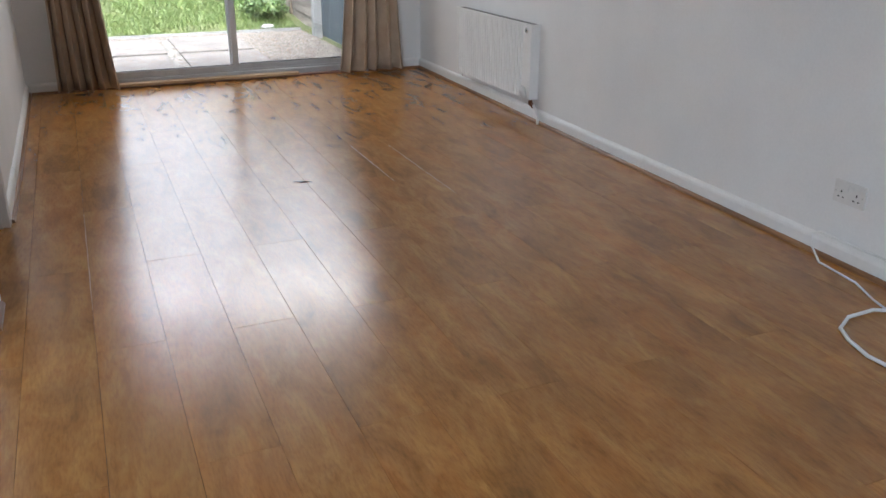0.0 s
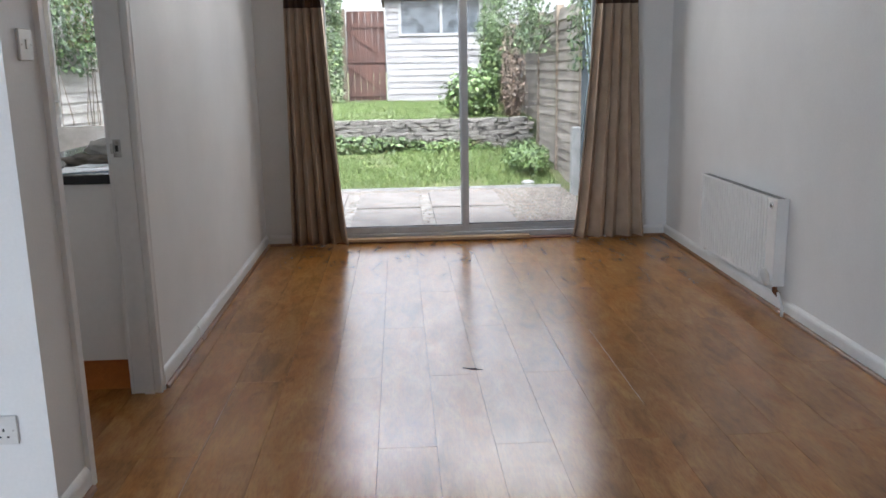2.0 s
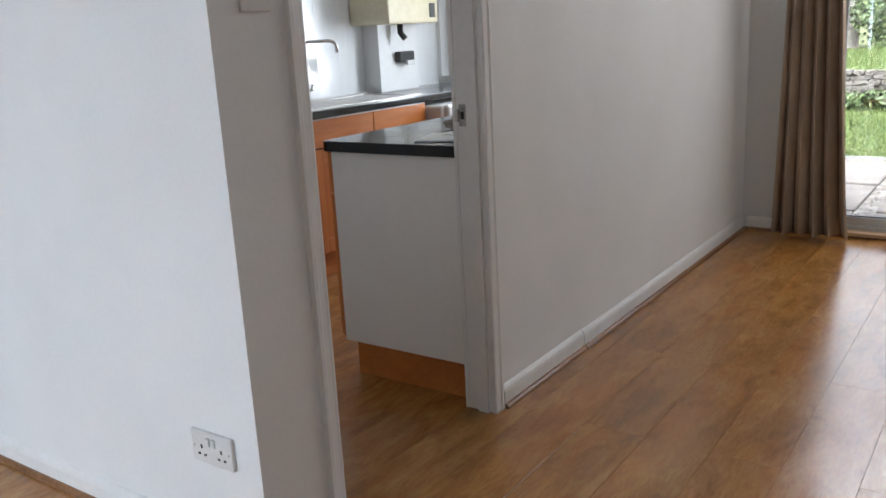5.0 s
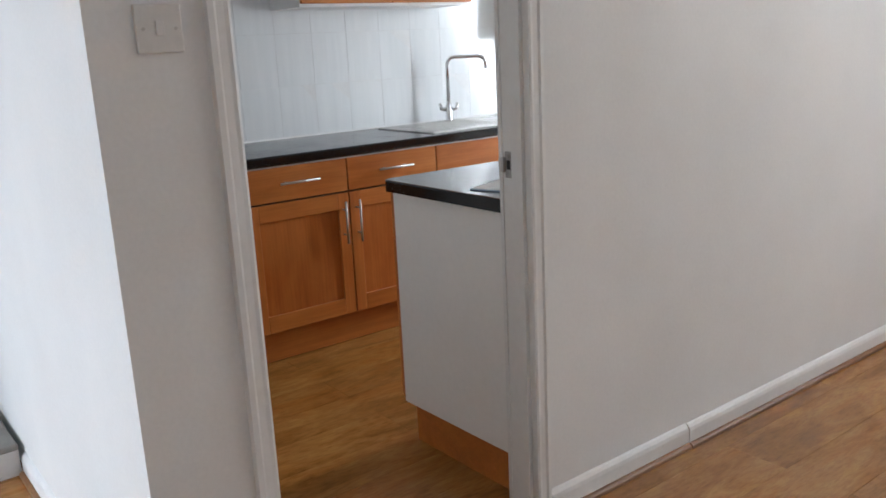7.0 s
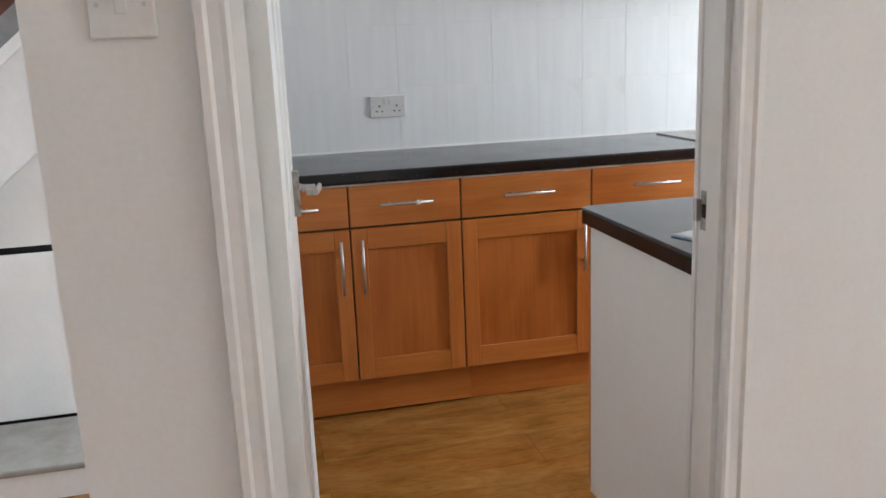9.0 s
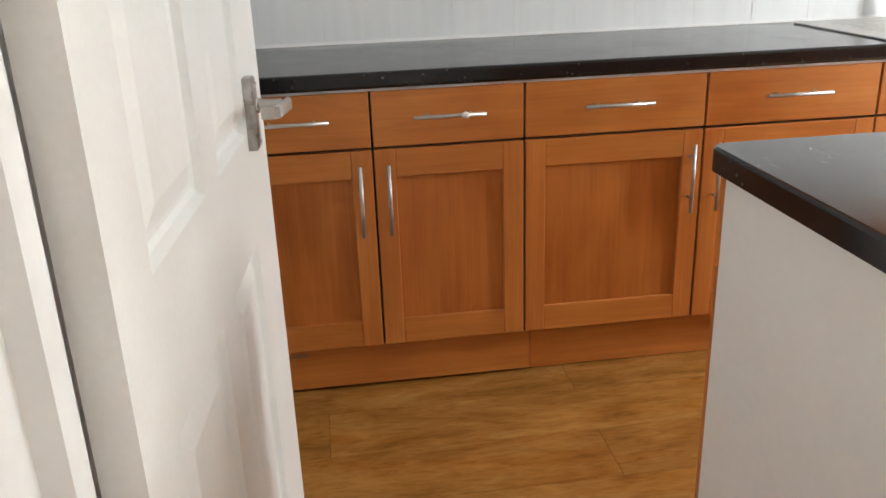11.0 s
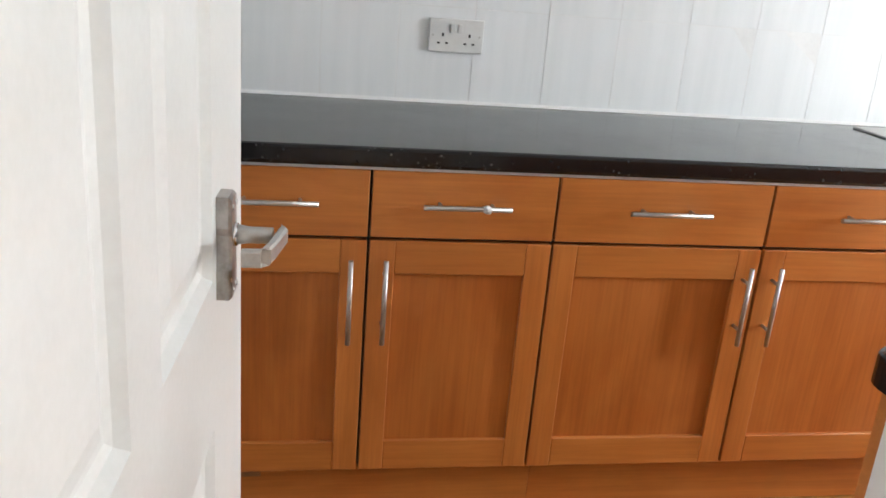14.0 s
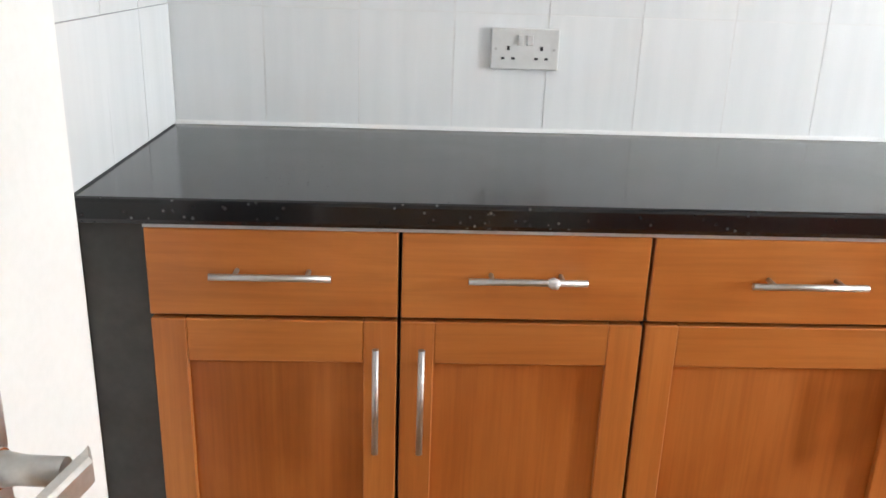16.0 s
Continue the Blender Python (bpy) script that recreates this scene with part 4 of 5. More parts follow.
def peninsula_top():
    w = thing("peninsula_worktop", (-0.4, 1.95, 0.877), "glossy black speckled worktop with clipped corner beside the doorway", "worktop")
    x0, x1, y0, y1, r = -0.735, -0.103, 1.077, 2.88, 0.035
    out = [(x1, y0)] + [(x0 + r - r * math.sin(a), y0 + r - r * math.cos(a)) for a in [i * math.pi / 2 / 6 for i in range(7)]] + [(x0, y1), (x1, y1)]
    bm = bmesh.new()
    lo = [bm.verts.new((x, y, 0.877)) for x, y in out]
    hi = [bm.verts.new((x, y, 0.915)) for x, y in out]
    k = len(out)
    top = bm.faces.new(hi)
    bm.faces.new(lo[::-1])
    for i in range(k):
        bm.faces.new((lo[i], lo[(i + 1) % k], hi[(i + 1) % k], hi[i]))
    bmesh.ops.recalc_face_normals(bm, faces=bm.faces)
    bmesh.ops.bevel(bm, geom=list(top.edges), offset=0.006, segments=3, affect="EDGES", profile=0.5)
    part("slab", bm, M_work, w)


peninsula_top()

# papers and a heap of cloth on the peninsula
mg = thing("papers", (-0.225, 1.27, 0.915), "loose magazine and papers lying on the black worktop", "papers")
for i, (w, h, a, dx, dy, m_) in enumerate(((0.15, 0.105, 20, 0, 0, M_blue_paper), (0.15, 0.105, 17, 0.004, 0.003, M_paper), (0.13, 0.09, 32, 0.02, 0.03, M_paper), (0.06, 0.05, -12, -0.05, 0.05, M_paper))):
    o = part("sheet", bbox(-w, w, -h, h, 0.0, 0.0025, bevel=0.0006, seg=1), m_, None)
    o.parent = mg
    o.matrix_basis = pose(dx, dy, 0.0006 + i * 0.0032, 0.4 * i, -0.3 * i, a)


def heap(name, place, sx, sy, sz, mat_, label, seed):
    t = thing(name, place, label, "cloth")
    bm = bmesh.new()
    bmesh.ops.create_icosphere(bm, subdivisions=4, radius=1)
    for v in bm.verts:
        k = 1 + 0.28 * noise.noise(v.co * 2.2 + Vector((seed, 0, 0))) + 0.1 * noise.noise(v.co * 6 + Vector((seed, 2, 0)))
        v.co = Vector((v.co.x * sx * k, v.co.y * sy * k, max(v.co.z, -0.35) * sz * k + 0.35 * sz))
        v.co.z = max(v.co.z, 0.0)
    for f in bm.faces:
        f.smooth = True
    o = part("folds", bm, mat_, None)
    o.parent = t
    return t


heap("folded_cloth", (-0.33, 1.57, 0.915), 0.14, 0.12, 0.035, M_cloth, "dark folded cloth heaped on the worktop", 1.0)
heap("pale_bag", (-0.29, 1.60, 0.955), 0.10, 0.09, 0.045, M_bag, "pale cloth bag lying on the dark cloth", 5.0)

# kitchen window and back door
def sash_window():
    w = thing("window_2", (-1.96, 4.15, 0.95), "white framed kitchen window with opening casement", "window", kind="structure")
    y = 4.12
    bm = bmesh.new()
    for b in ((WX0, WX0 + 0.05, 0.95, 2.1), (WX1 - 0.05, WX1, 0.95, 2.1)):
        box(bm, b[0], b[1], y, y + 0.06, b[2], b[3], bevel=0.004)
    part("window_frame", bm, M_upvc, w)
    part("sill_rail", bbox(WX0 + 0.05, WX1 - 0.05, y, y + 0.06, 0.95, 1.0, bevel=0.004), M_upvc, w)
    part("head_rail", bbox(WX0 + 0.05, WX1 - 0.05, y, y + 0.06, 2.05, 2.1, bevel=0.004), M_upvc, w)
    part("window_sill", bbox(WX0, WX1, YG - 0.01, y, 0.951, 0.965, bevel=0.003), M_gloss, w)
    h = part("catch", bbox(-1.83, -1.75, y - 0.02, y, 1.0, 1.015, bevel=0.003), M_steel, w)
    g = part("pane", bbox(WX0 + 0.05, WX1 - 0.05, y + 0.028, y + 0.032, 1.0, 2.05), M_glass, w)
    g.visible_shadow = False
    d = thing("door_2", (-1.2, 4.15, 0), "half glazed cream kitchen back door with lever lock plate", "door", kind="structure")
    bm = bmesh.new()
    box(bm, BX0, BX0 + 0.06, 4.1, 4.18, 0, 2.08)
    box(bm, BX1 - 0.06, BX1, 4.1, 4.18, 0, 2.08)
    box(bm, BX0 + 0.06, BX1 - 0.06, 4.1, 4.18, 2.02, 2.08)
    part("frame", bm, M_upvc, d)
    a, b = BX0 + 0.062, BX1 - 0.062
    bm = bmesh.new()
    for q in ((a, a + 0.10, 0.01, 2.015), (b - 0.10, b, 0.01, 2.015), (a + 0.10, b - 0.10, 0.01, 0.93), (a + 0.10, b - 0.10, 1.92, 2.015)):
        box(bm, q[0], q[1], 4.115, 4.155, q[2], q[3])
    part("leaf", bm, M_bag, d, "cream painted leaf")
    g = part("pane", bbox(a + 0.10, b - 0.10, 4.132, 4.137, 0.93, 1.92), M_glass, d)
    g.visible_shadow = False
    p = part("lock_plate", bbox(a + 0.03, a + 0.075, 4.107, 4.115, 1.0, 1.17, bevel=0.003), M_steel, d)
    part("keyhole", bbox(a + 0.048, a + 0.056, 4.105, 4.108, 1.03, 1.055), M_black, p)
    part("handle", btube([(a + 0.052, 4.107, 1.12), (a + 0.052, 4.07, 1.12), (a + 0.12, 4.065, 1.115)], 0.008, 8), M_steel, p)


sash_window()
bxs = thing("sill_box", (-1.66, 3.9, 0.0), "white boxed pipe casing below the kitchen window", "boxing")
part("board", bbox(-1.631, -1.55, 3.92, YG - 0.002, 0.0, 0.95), M_white_board, bxs)

# ---------------------------------------------------------------- stairs and the cupboard under them
XS = -1.75
ld = thing("carpeted_step", (-1.56, -0.8, 0), "low step with grey beige carpet before the stair cupboard", "step")
part("riser", bbox(XS + 0.01, -1.37, -1.4, -0.018, 0.0, 0.092), M_gloss, ld, "white painted riser")
part("tread", bbox(XS + 0.01, -1.355, -1.4, -0.018, 0.093, 0.118, bevel=0.008), M_carpet, ld, "grey beige carpet")


def slope_z(y, up):
    return (1.345 if not up else 1.73) + (y + 0.03) * 0.84


def stair_side():
    s = thing("staircase", (XS, -0.8, 0), "white boarded staircase side with sloping string", "staircase", kind="structure")
    ys = (-1.9, -0.018)
    bm = bmesh.new()
    r = [[bm.verts.new((x, y, z)) for y, z in ((ys[0], slope_z(ys[0], False)), (ys[1], slope_z(ys[1], False)), (ys[1], slope_z(ys[1], True)), (ys[0], slope_z(ys[0], True)))] for x in (XS - 0.03, XS + 0.006)]
    bm.faces.new(r[0])
    bm.faces.new(r[1])
    for i in range(4):
        bm.faces.new((r[0][i], r[0][(i + 1) % 4], r[1][(i + 1) % 4], r[1][i]))
    bmesh.ops.recalc_face_normals(bm, faces=bm.faces)
    bmesh.ops.bevel(bm, geom=bm.edges[:], offset=0.003, segments=2, affect="EDGES")
    part("string", bm, M_gloss, s)
    part("bead", sweep([(XS + 0.010, ys[1], slope_z(ys[1], True) - 0.05), (XS + 0.010, ys[0], slope_z(ys[0], True) - 0.05)], [(-0.006, 0), (0.004, 0), (0.006, 0.012), (-0.006, 0.02)]), M_gloss, s)
    bm = bmesh.new()
    r = [[bm.verts.new((x, y, z)) for y, z in ((ys[0], slope_z(ys[0], True) + 0.002), (ys[1], slope_z(ys[1], True) + 0.002), (ys[1], slope_z(ys[1], True) + 0.09), (ys[0], slope_z(ys[0], True) + 0.09))] for x in (XS - 0.05, XS - 0.01)]
    bm.faces.new(r[0])
    bm.faces.new(r[1])
    for i in range(4):
        bm.faces.new((r[0][i], r[0][(i + 1) % 4], r[1][(i + 1) % 4], r[1][i]))
    part("carpet_edge", bm, M_grey_paint, s, "grey stair carpet edge")
    part("back_board", bbox(XS - 0.5, XS - 0.46, -1.9, -0.018, 1.0, 2.39), M_redwood, s, "dark red brown boarding behind the stairs")
    return s


stair_side()
for k, (z0, z1) in enumerate(((0.121, 0.705), (0.725, 1.285))):
    c = thing("stair_cupboard_door", (XS, -0.5, z0), "plain white flush cupboard door under the stairs", "cupboard door", "cupboard doors under the stairs")
    bm = bmesh.new()
    yl = -1.2 if k == 0 else -0.95
    y1 = -0.022
    if k == 0:
        box(bm, XS - 0.02, XS - 0.002, yl, y1, z0, z1, bevel=0.002)
    else:
        box(bm, XS - 0.045, XS - 0.031, yl, y1, z0, z1, bevel=0.002)
    part("leaf", bm, M_door, c)
    if k == 0:
        part("knob", btube([(XS - 0.002, -0.055, 0.44), (XS + 0.012, -0.055, 0.44), (XS + 0.022, -0.055, 0.44)], [0.008, 0.015, 0.012], 14), M_plastic, c)
# black sheet behind the cupboard doors, put in for the darkness inside
cc = thing("stair_shade_sheet", (XS - 0.3, -0.9, 0), "black sheet standing in for the shade inside the stair cupboard", "cupboard interior", kind="structure")
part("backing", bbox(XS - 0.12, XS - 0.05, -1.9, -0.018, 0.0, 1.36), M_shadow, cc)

cr = thing("crumbs", (-1.6, 0.28, 0.0), "few pale crumbs on the kitchen floor", "crumbs")
for x, y, r in ((-1.615, 0.262, 0.004), (-1.600, 0.270, 0.003), (-1.612, 0.298, 0.005), (-1.59, 0.285, 0.003)):
    part("crumb", btube([(x - r, y, r * 0.5), (x, y + r * 0.4, r * 0.6), (x + r, y, r * 0.4)], [r * 0.5, r * 0.6, r * 0.4], 6), M_sealant, cr)

# ---------------------------------------------------------------- garden
def ground_z(x, y):
    if y < 7.9:
        return -0.16
    if y < 10.62:
        return -0.14 + 0.24 * (y - 7.9) / 2.72
    return min(0.52 + 0.045 * max(0.0, y - 11.0) / 3.0, 0.60)


def ground():
    ys = [4.29, 6.0, 7.88, 7.92, 8.6, 9.3, 10.0, 10.6, 10.66, 11.5, 13.0, 15.0, 17.0, 20.0, 30.0, 60.0, 200.0]
    xs = [-200.0, -60.0, -20.0, -8.0, -4.0, -2.0, 0.0, 1.0, 2.0, 3.0, 4.0, 8.0, 20.0, 60.0, 200.0]
    bm = bmesh.new()
    g = [[bm.verts.new((x, y, ground_z(x, y) - 0.012)) for x in xs] for y in ys]
    back = [[bm.verts.new((x, y, -0.20)) for x in xs] for y in (-200.0, -20.0, -6.0)]
    g = back + g
    for a, b in zip(g, g[1:]):
        for i in range(len(xs) - 1):
            bm.faces.new((a[i], a[i + 1], b[i + 1], b[i]))
    structure("ground", bm, M_soil, "garden turf and soil around the house", "ground")


ground()


def grass(y0, y1, x0, x1, count, seed, height):
    rnd = random.Random(seed)
    vs, fs = [], []
    for _ in range(count):
        x, y = rnd.uniform(x0, x1), rnd.uniform(y0, y1)
        if noise.noise((x * 0.9, y * 0.9, 1.0)) < -0.32 and rnd.random() < 0.7:
            continue
        z = ground_z(x, y) - 0.012
        h = height * rnd.uniform(0.5, 1.4)
        a = rnd.uniform(0, 6.28)
        dx, dy = math.cos(a) * 0.006, math.sin(a) * 0.006
        lx, ly = rnd.gauss(0, 0.5) * h, rnd.gauss(0, 0.5) * h
        k = len(vs)
        vs += [(x - dx, y - dy, z), (x + dx, y + dy, z), (x + lx, y + ly, z + h)]
        fs.append((k, k + 1, k + 2))
    ob = soup("grass", vs, fs, M_grass)
    tagged(ob, "uneven green lawn grass with thin patches", "grass", kind="stuff")


grass(7.95, 10.6, -2.8, 3.0, 42000, 1, 0.05)
grass(10.75, 16.6, -2.2, 3.1, 36000, 2, 0.05)

# paving slabs, gravel, timber edging
pav = structure("pavement", bbox(-3.3, 3.0, 4.305, 7.85, -0.168, -0.150), M_stone, "garden path of concrete slabs set in gravel", "pavement")
for x0, x1 in ((-2.3, -1.45), (-1.38, -0.5), (-0.42, 0.42), (0.56, 1.24), (1.36, 2.14)):
    for y0, y1 in ((4.45, 5.35), (5.42, 6.42), (6.52, 7.60)):
        part("slab", bbox(x0, x1, y0, y1, -0.149, -0.128, bevel=0.006, seg=1), M_slab, pav)


def gravel():
    rnd = random.Random(9)
    vs, fs = [], []
    for _ in range(13000):
        pick = rnd.random()
        if pick < 0.3:
            x, y = rnd.uniform(-2.3, 2.2), rnd.uniform(7.58, 7.87)
        elif pick < 0.8:
            x, y = rnd.uniform(2.1, 3.0), rnd.uniform(4.5, 7.85)
        else:
            x, y = rnd.uniform(-0.6, 3.0), rnd.uniform(4.5, 7.9)
        if x < 2.14 and y < 7.6 and not (0.42 < x < 0.56 or 1.24 < x < 1.36 or 6.42 < y < 6.52):
            continue
        s = rnd.uniform(0.008, 0.019)
        c = Vector((x, y, -0.146))
        k = len(vs)
        a = rnd.uniform(0, 6.28)
        for q in ((1, 0, 0.1), (0, 1, 0), (-1, 0, 0.1), (0, -1, 0), (0.1, 0.1, 0.8)):
            vs.append(c + Vector((q[0] * math.cos(a) - q[1] * math.sin(a), (q[0] * math.sin(a) + q[1] * math.cos(a)) * 0.8, q[2] * 0.8)) * s * rnd.uniform(0.75, 1.2))
        fs += [(k, k + 1, k + 4), (k + 1, k + 2, k + 4), (k + 2, k + 3, k + 4), (k + 3, k, k + 4)]
    tagged(soup("gravel", vs, fs, M_gravel), "loose brown and grey gravel beside the slabs", "gravel", kind="stuff")


gravel()
ed = thing("lawn_edging", (1, 7.9, -0.16), "thin pale timber edging between gravel and lawn", "edging")
part("board", bbox(-2.5, 3.0, 7.88, 7.90, -0.17, -0.115), M_concrete, ed)

# dry stone retaining wall
rw = thing("retaining_wall", (0.5, 10.65, 0.0), "low dry stone retaining wall across the lawn", "stone wall")
part("core", bbox(-2.6, 3.0, 10.62, 10.80, 0.0, 0.50), M_soil, rw)
rnd = random.Random(5)
meshes = []
for k in range(10):
    bm = bmesh.new()
    bmesh.ops.create_cube(bm, size=1)
    bmesh.ops.subdivide_edges(bm, edges=bm.edges[:], cuts=1)
    for v in bm.verts:
        v.co = v.co * (1 + 0.3 * noise.noise(v.co * 2.6 + Vector((k * 3.1, 0, 0)))) * (0.95 if v.co.length > 0.8 else 1.0)
    meshes.append(mesh_of("stone", bm, M_stone))
z = 0.07
while z < 0.50:
    h = rnd.uniform(0.04, 0.075)
    x = -2.5
    while x < 2.95:
        w = rnd.uniform(0.09, 0.30)
        o = new("stone", rnd.choice(meshes))
        o.parent = rw
        o.matrix_parent_inverse = rw.matrix_world.inverted()
        o.matrix_basis = pose(x + w / 2, 10.61 + rnd.uniform(-0.02, 0.02), z + h / 2, 0, rnd.uniform(-4, 4), rnd.uniform(-5, 5)) @ Matrix.Diagonal((w * 0.97, 0.16, h * 0.95, 1))
        x += w
    z += h

# shed
def shed():
    x0, x1, y, z0, z1 = 0.82, 3.34, 16.7, 0.62, 2.75
    s = thing("shed", (2.0, y, 0.56), "weathered whitewashed timber garden shed with a window", "shed")
    part("body", bbox(x0 + 0.03, x1 - 0.03, y + 0.02, y + 2.2, 0.56, 2.75), M_shed, s)
    part("base", bbox(x0, x1, y - 0.02, y + 2.2, 0.50, 0.62), M_stone, s, "brick and rubble base")
    z = z0
    n = 0
    wx0, wx1, wz0, wz1 = 1.15, 2.85, 2.06, 2.75
    while z < z1:
        h = 0.135
        for a, b in (((x0, x1),) if z + h < wz0 else ((x0, wx0 - 0.06), (wx1 + 0.06, x1))):
            bm = bmesh.new()
            v = box(bm, a, b, y, y + 0.02, z, z + h + 0.01)
            for q in v[:2]:
                q.co.y -= 0.016
            part("board", bm, M_shed, s)
        z += h
    w = part("window", bbox(wx0 - 0.06, wx1 + 0.06, y - 0.03, y + 0.01, wz0 - 0.06, wz0), M_concrete, s)
    for xx in (wx0 - 0.06, 1.99, wx1):
        part("frame", bbox(xx, xx + 0.06, y - 0.03, y + 0.01, wz0, wz1), M_concrete, w)
    for a, b in ((wx0, 1.99), (2.05, wx1)):
        part("pane", bbox(a, b, y - 0.004, y + 0.0, wz0, wz1), M_shedglass, w)
    bm = bmesh.new()
    box(bm, x0 - 0.1, x1 + 0.1, y - 0.15, y + 2.3, 2.77, 2.82)
    part("roof", bm, M_rooft, s)
    for xx in (x0 - 0.02, x1 - 0.03):
        part("corner_trim", bbox(xx, xx + 0.05, y - 0.03, y - 0.018, 0.62, 2.75), M_shed, s)


M_shedglass = surface("dull_reflecting_glass", (0.03, 0.035, 0.04), (0.10, 0.115, 0.13), 6, 0.06, 0.1, 60, 0.0)
shed()


def gate():
    x0, x1, y, z0, z1 = -0.05, 0.78, 16.75, 0.60, 2.55
    g = thing("garden_gate", ((x0 + x1) / 2, y, z0), "red brown ledged and braced timber garden gate", "gate")
    n = 6
    for i in range(n):
        a = x0 + (x1 - x0) * i / n
        part("board", bbox(a + 0.004, a + (x1 - x0) / n - 0.004, y, y + 0.02, z0 + 0.03, z1), M_gate, g)
    for z in (0.72, 1.45, 2.2):
        part("ledge", bbox(x0, x1, y - 0.03, y - 0.001, z, z + 0.10), M_gate, g)
    for za, zb in ((1.43, 0.82), (2.2, 1.55)):
        bm = bmesh.new()
        box(bm, -0.5, 0.5, y - 0.028, y - 0.002, -0.045, 0.045)
        L = math.hypot(x1 - x0, zb - za)
        an = math.atan2(zb - za, x1 - x0)
        for v in bm.verts:
            xx, zz = v.co.x * L, v.co.z
            v.co.x, v.co.z = (x0 + x1) / 2 + xx * math.cos(an) - zz * math.sin(an), (za + zb) / 2 + xx * math.sin(an) + zz * math.cos(an)
        part("brace", bm, M_gate, g)
    part("post", bbox(x0 - 0.14, x0 - 0.02, y - 0.05, y + 0.07, 0.5, 2.6), M_post, g)


gate()

# fences
def lap_fence(name, a, b, z0, z1, label, seed, board=0.125, wood_m=None):
    a, b = Vector((*a, 0)), Vector((*b, 0))
    d = (b - a)
    L = d.length
    ang = math.degrees(math.atan2(d.y, d.x)) - 90
    f = thing(name, a, label, "fence")
    rnd = random.Random(seed)
    n = int(L / 1.8) + 1
    for i in range(n):
        y0, y1 = i * L / n, (i + 1) * L / n
        part("post", bbox(-0.05, 0.05, y0 - 0.05, y0 + 0.05, z0 - 0.1, z1 + 0.08), M_post, f).parent = f
        z = z0
        while z < z1:
            bm = bmesh.new()
            k = 8
            pts = [(y0 + 0.05 + (y1 - y0 - 0.1) * j / k) for j in range(k + 1)]
            wav = [0.012 * noise.noise((y * 2.2, z * 7, seed)) for y in pts]
            lo = [bm.verts.new((0.03, y, z + w)) for y, w in zip(pts, wav)]
            lo2 = [bm.verts.new((0.016, y, z + w)) for y, w in zip(pts, wav)]
            hi = [bm.verts.new((0.008, y, z + board + 0.02)) for y in pts]
            hi2 = [bm.verts.new((0.0, y, z + board + 0.02)) for y in pts]
            for r0, r1 in ((lo, hi), (lo2, hi2), (lo, lo2), (hi, hi2)):
                for j in range(k):
                    bm.faces.new((r0[j], r0[j + 1], r1[j + 1], r1[j]))
            part("board", bm, wood_m or M_fence, f)
            z += board
    for o in f.children:
        o.matrix_parent_inverse = Matrix()
    f.matrix_world = Matrix.Translation(a) @ pose(0, 0, 0, 0, 0, ang)
    return f


lap_fence("side_fence", (3.16, 7.4), (3.2, 16.6), -0.12, 2.0, "weathered grey waney lap fence overgrown with ivy", 2).scale = (-1, 1, 1)
lap_fence("far_fence", (-3.6, 4.45), (-1.4, 16.5), -0.15, 1.75, "pale weathered lap fence behind the kitchen window", 4, wood_m=M_fence_pale)
bf = thing("blue_fence", (3.12, 5.9, -0.15), "dark blue grey fence panel with diamond trellis", "fence")
part("panel", bbox(3.10, 3.14, 4.42, 7.25, -0.14, 2.0), M_blue_fence, bf)
part("post", bbox(3.0, 3.1, 7.22, 7.34, -0.17, 0.62, bevel=0.008), M_concrete, bf, "pale concrete post stub")
tr = part("trellis_lath", bbox(3.088, 3.099, 4.5, 7.2, 1.96, 1.99), M_trellis, bf)
for s in (-1, 1):
    for i in range(26):
        y = 4.6 + i * 0.17
        far = y + s * 0.75
        if min(y, far) < 4.45 or max(y, far) > 7.22:
            continue
        x = 3.092 - (0.004 if s > 0 else 0)
        part("lath", btube([(x, y, 0.55), (x, far, 1.95)], 0.008, 4), M_trellis, tr)


def bush(name, centre, size, count, leaf, material, label, seed, twigs=0):
    t = thing(name, (centre[0], centre[1], centre[2] - size[2]), label, "shrub")

    def place(r):
        v = Vector((r.gauss(0, 1), r.gauss(0, 1), r.gauss(0, 1))).normalized()
        k = 0.55 + 0.5 * r.random() + 0.35 * noise.noise(v * 2.3 + Vector((seed, 0, 0)))
        return (centre[0] + v.x * size[0] * k, centre[1] + v.y * size[1] * k, max(centre[2] - size[2], centre[2] + v.z * size[2] * k)), v
    vs, fs = leaves(count, place, leaf, seed)
    soup("crown", vs, fs, material, t)
    bm = bmesh.new()
    r = random.Random(seed + 50)
    for i in range(8 + twigs):
        a = r.uniform(0, 6.28)
        e = (centre[0] + math.cos(a) * size[0] * 0.8, centre[1] + math.sin(a) * size[1] * 0.8, centre[2] + r.uniform(-0.2, 0.9) * size[2])
        b0 = Vector((centre[0], centre[1], centre[2] - size[2]))
        tube(bm, [b0, b0.lerp(Vector(e), 0.5) + Vector((r.gauss(0, 0.05), r.gauss(0, 0.05), 0.05)), e], [0.012, 0.008, 0.003], 5)
    part("stems", bm, M_twig, t)
    return t


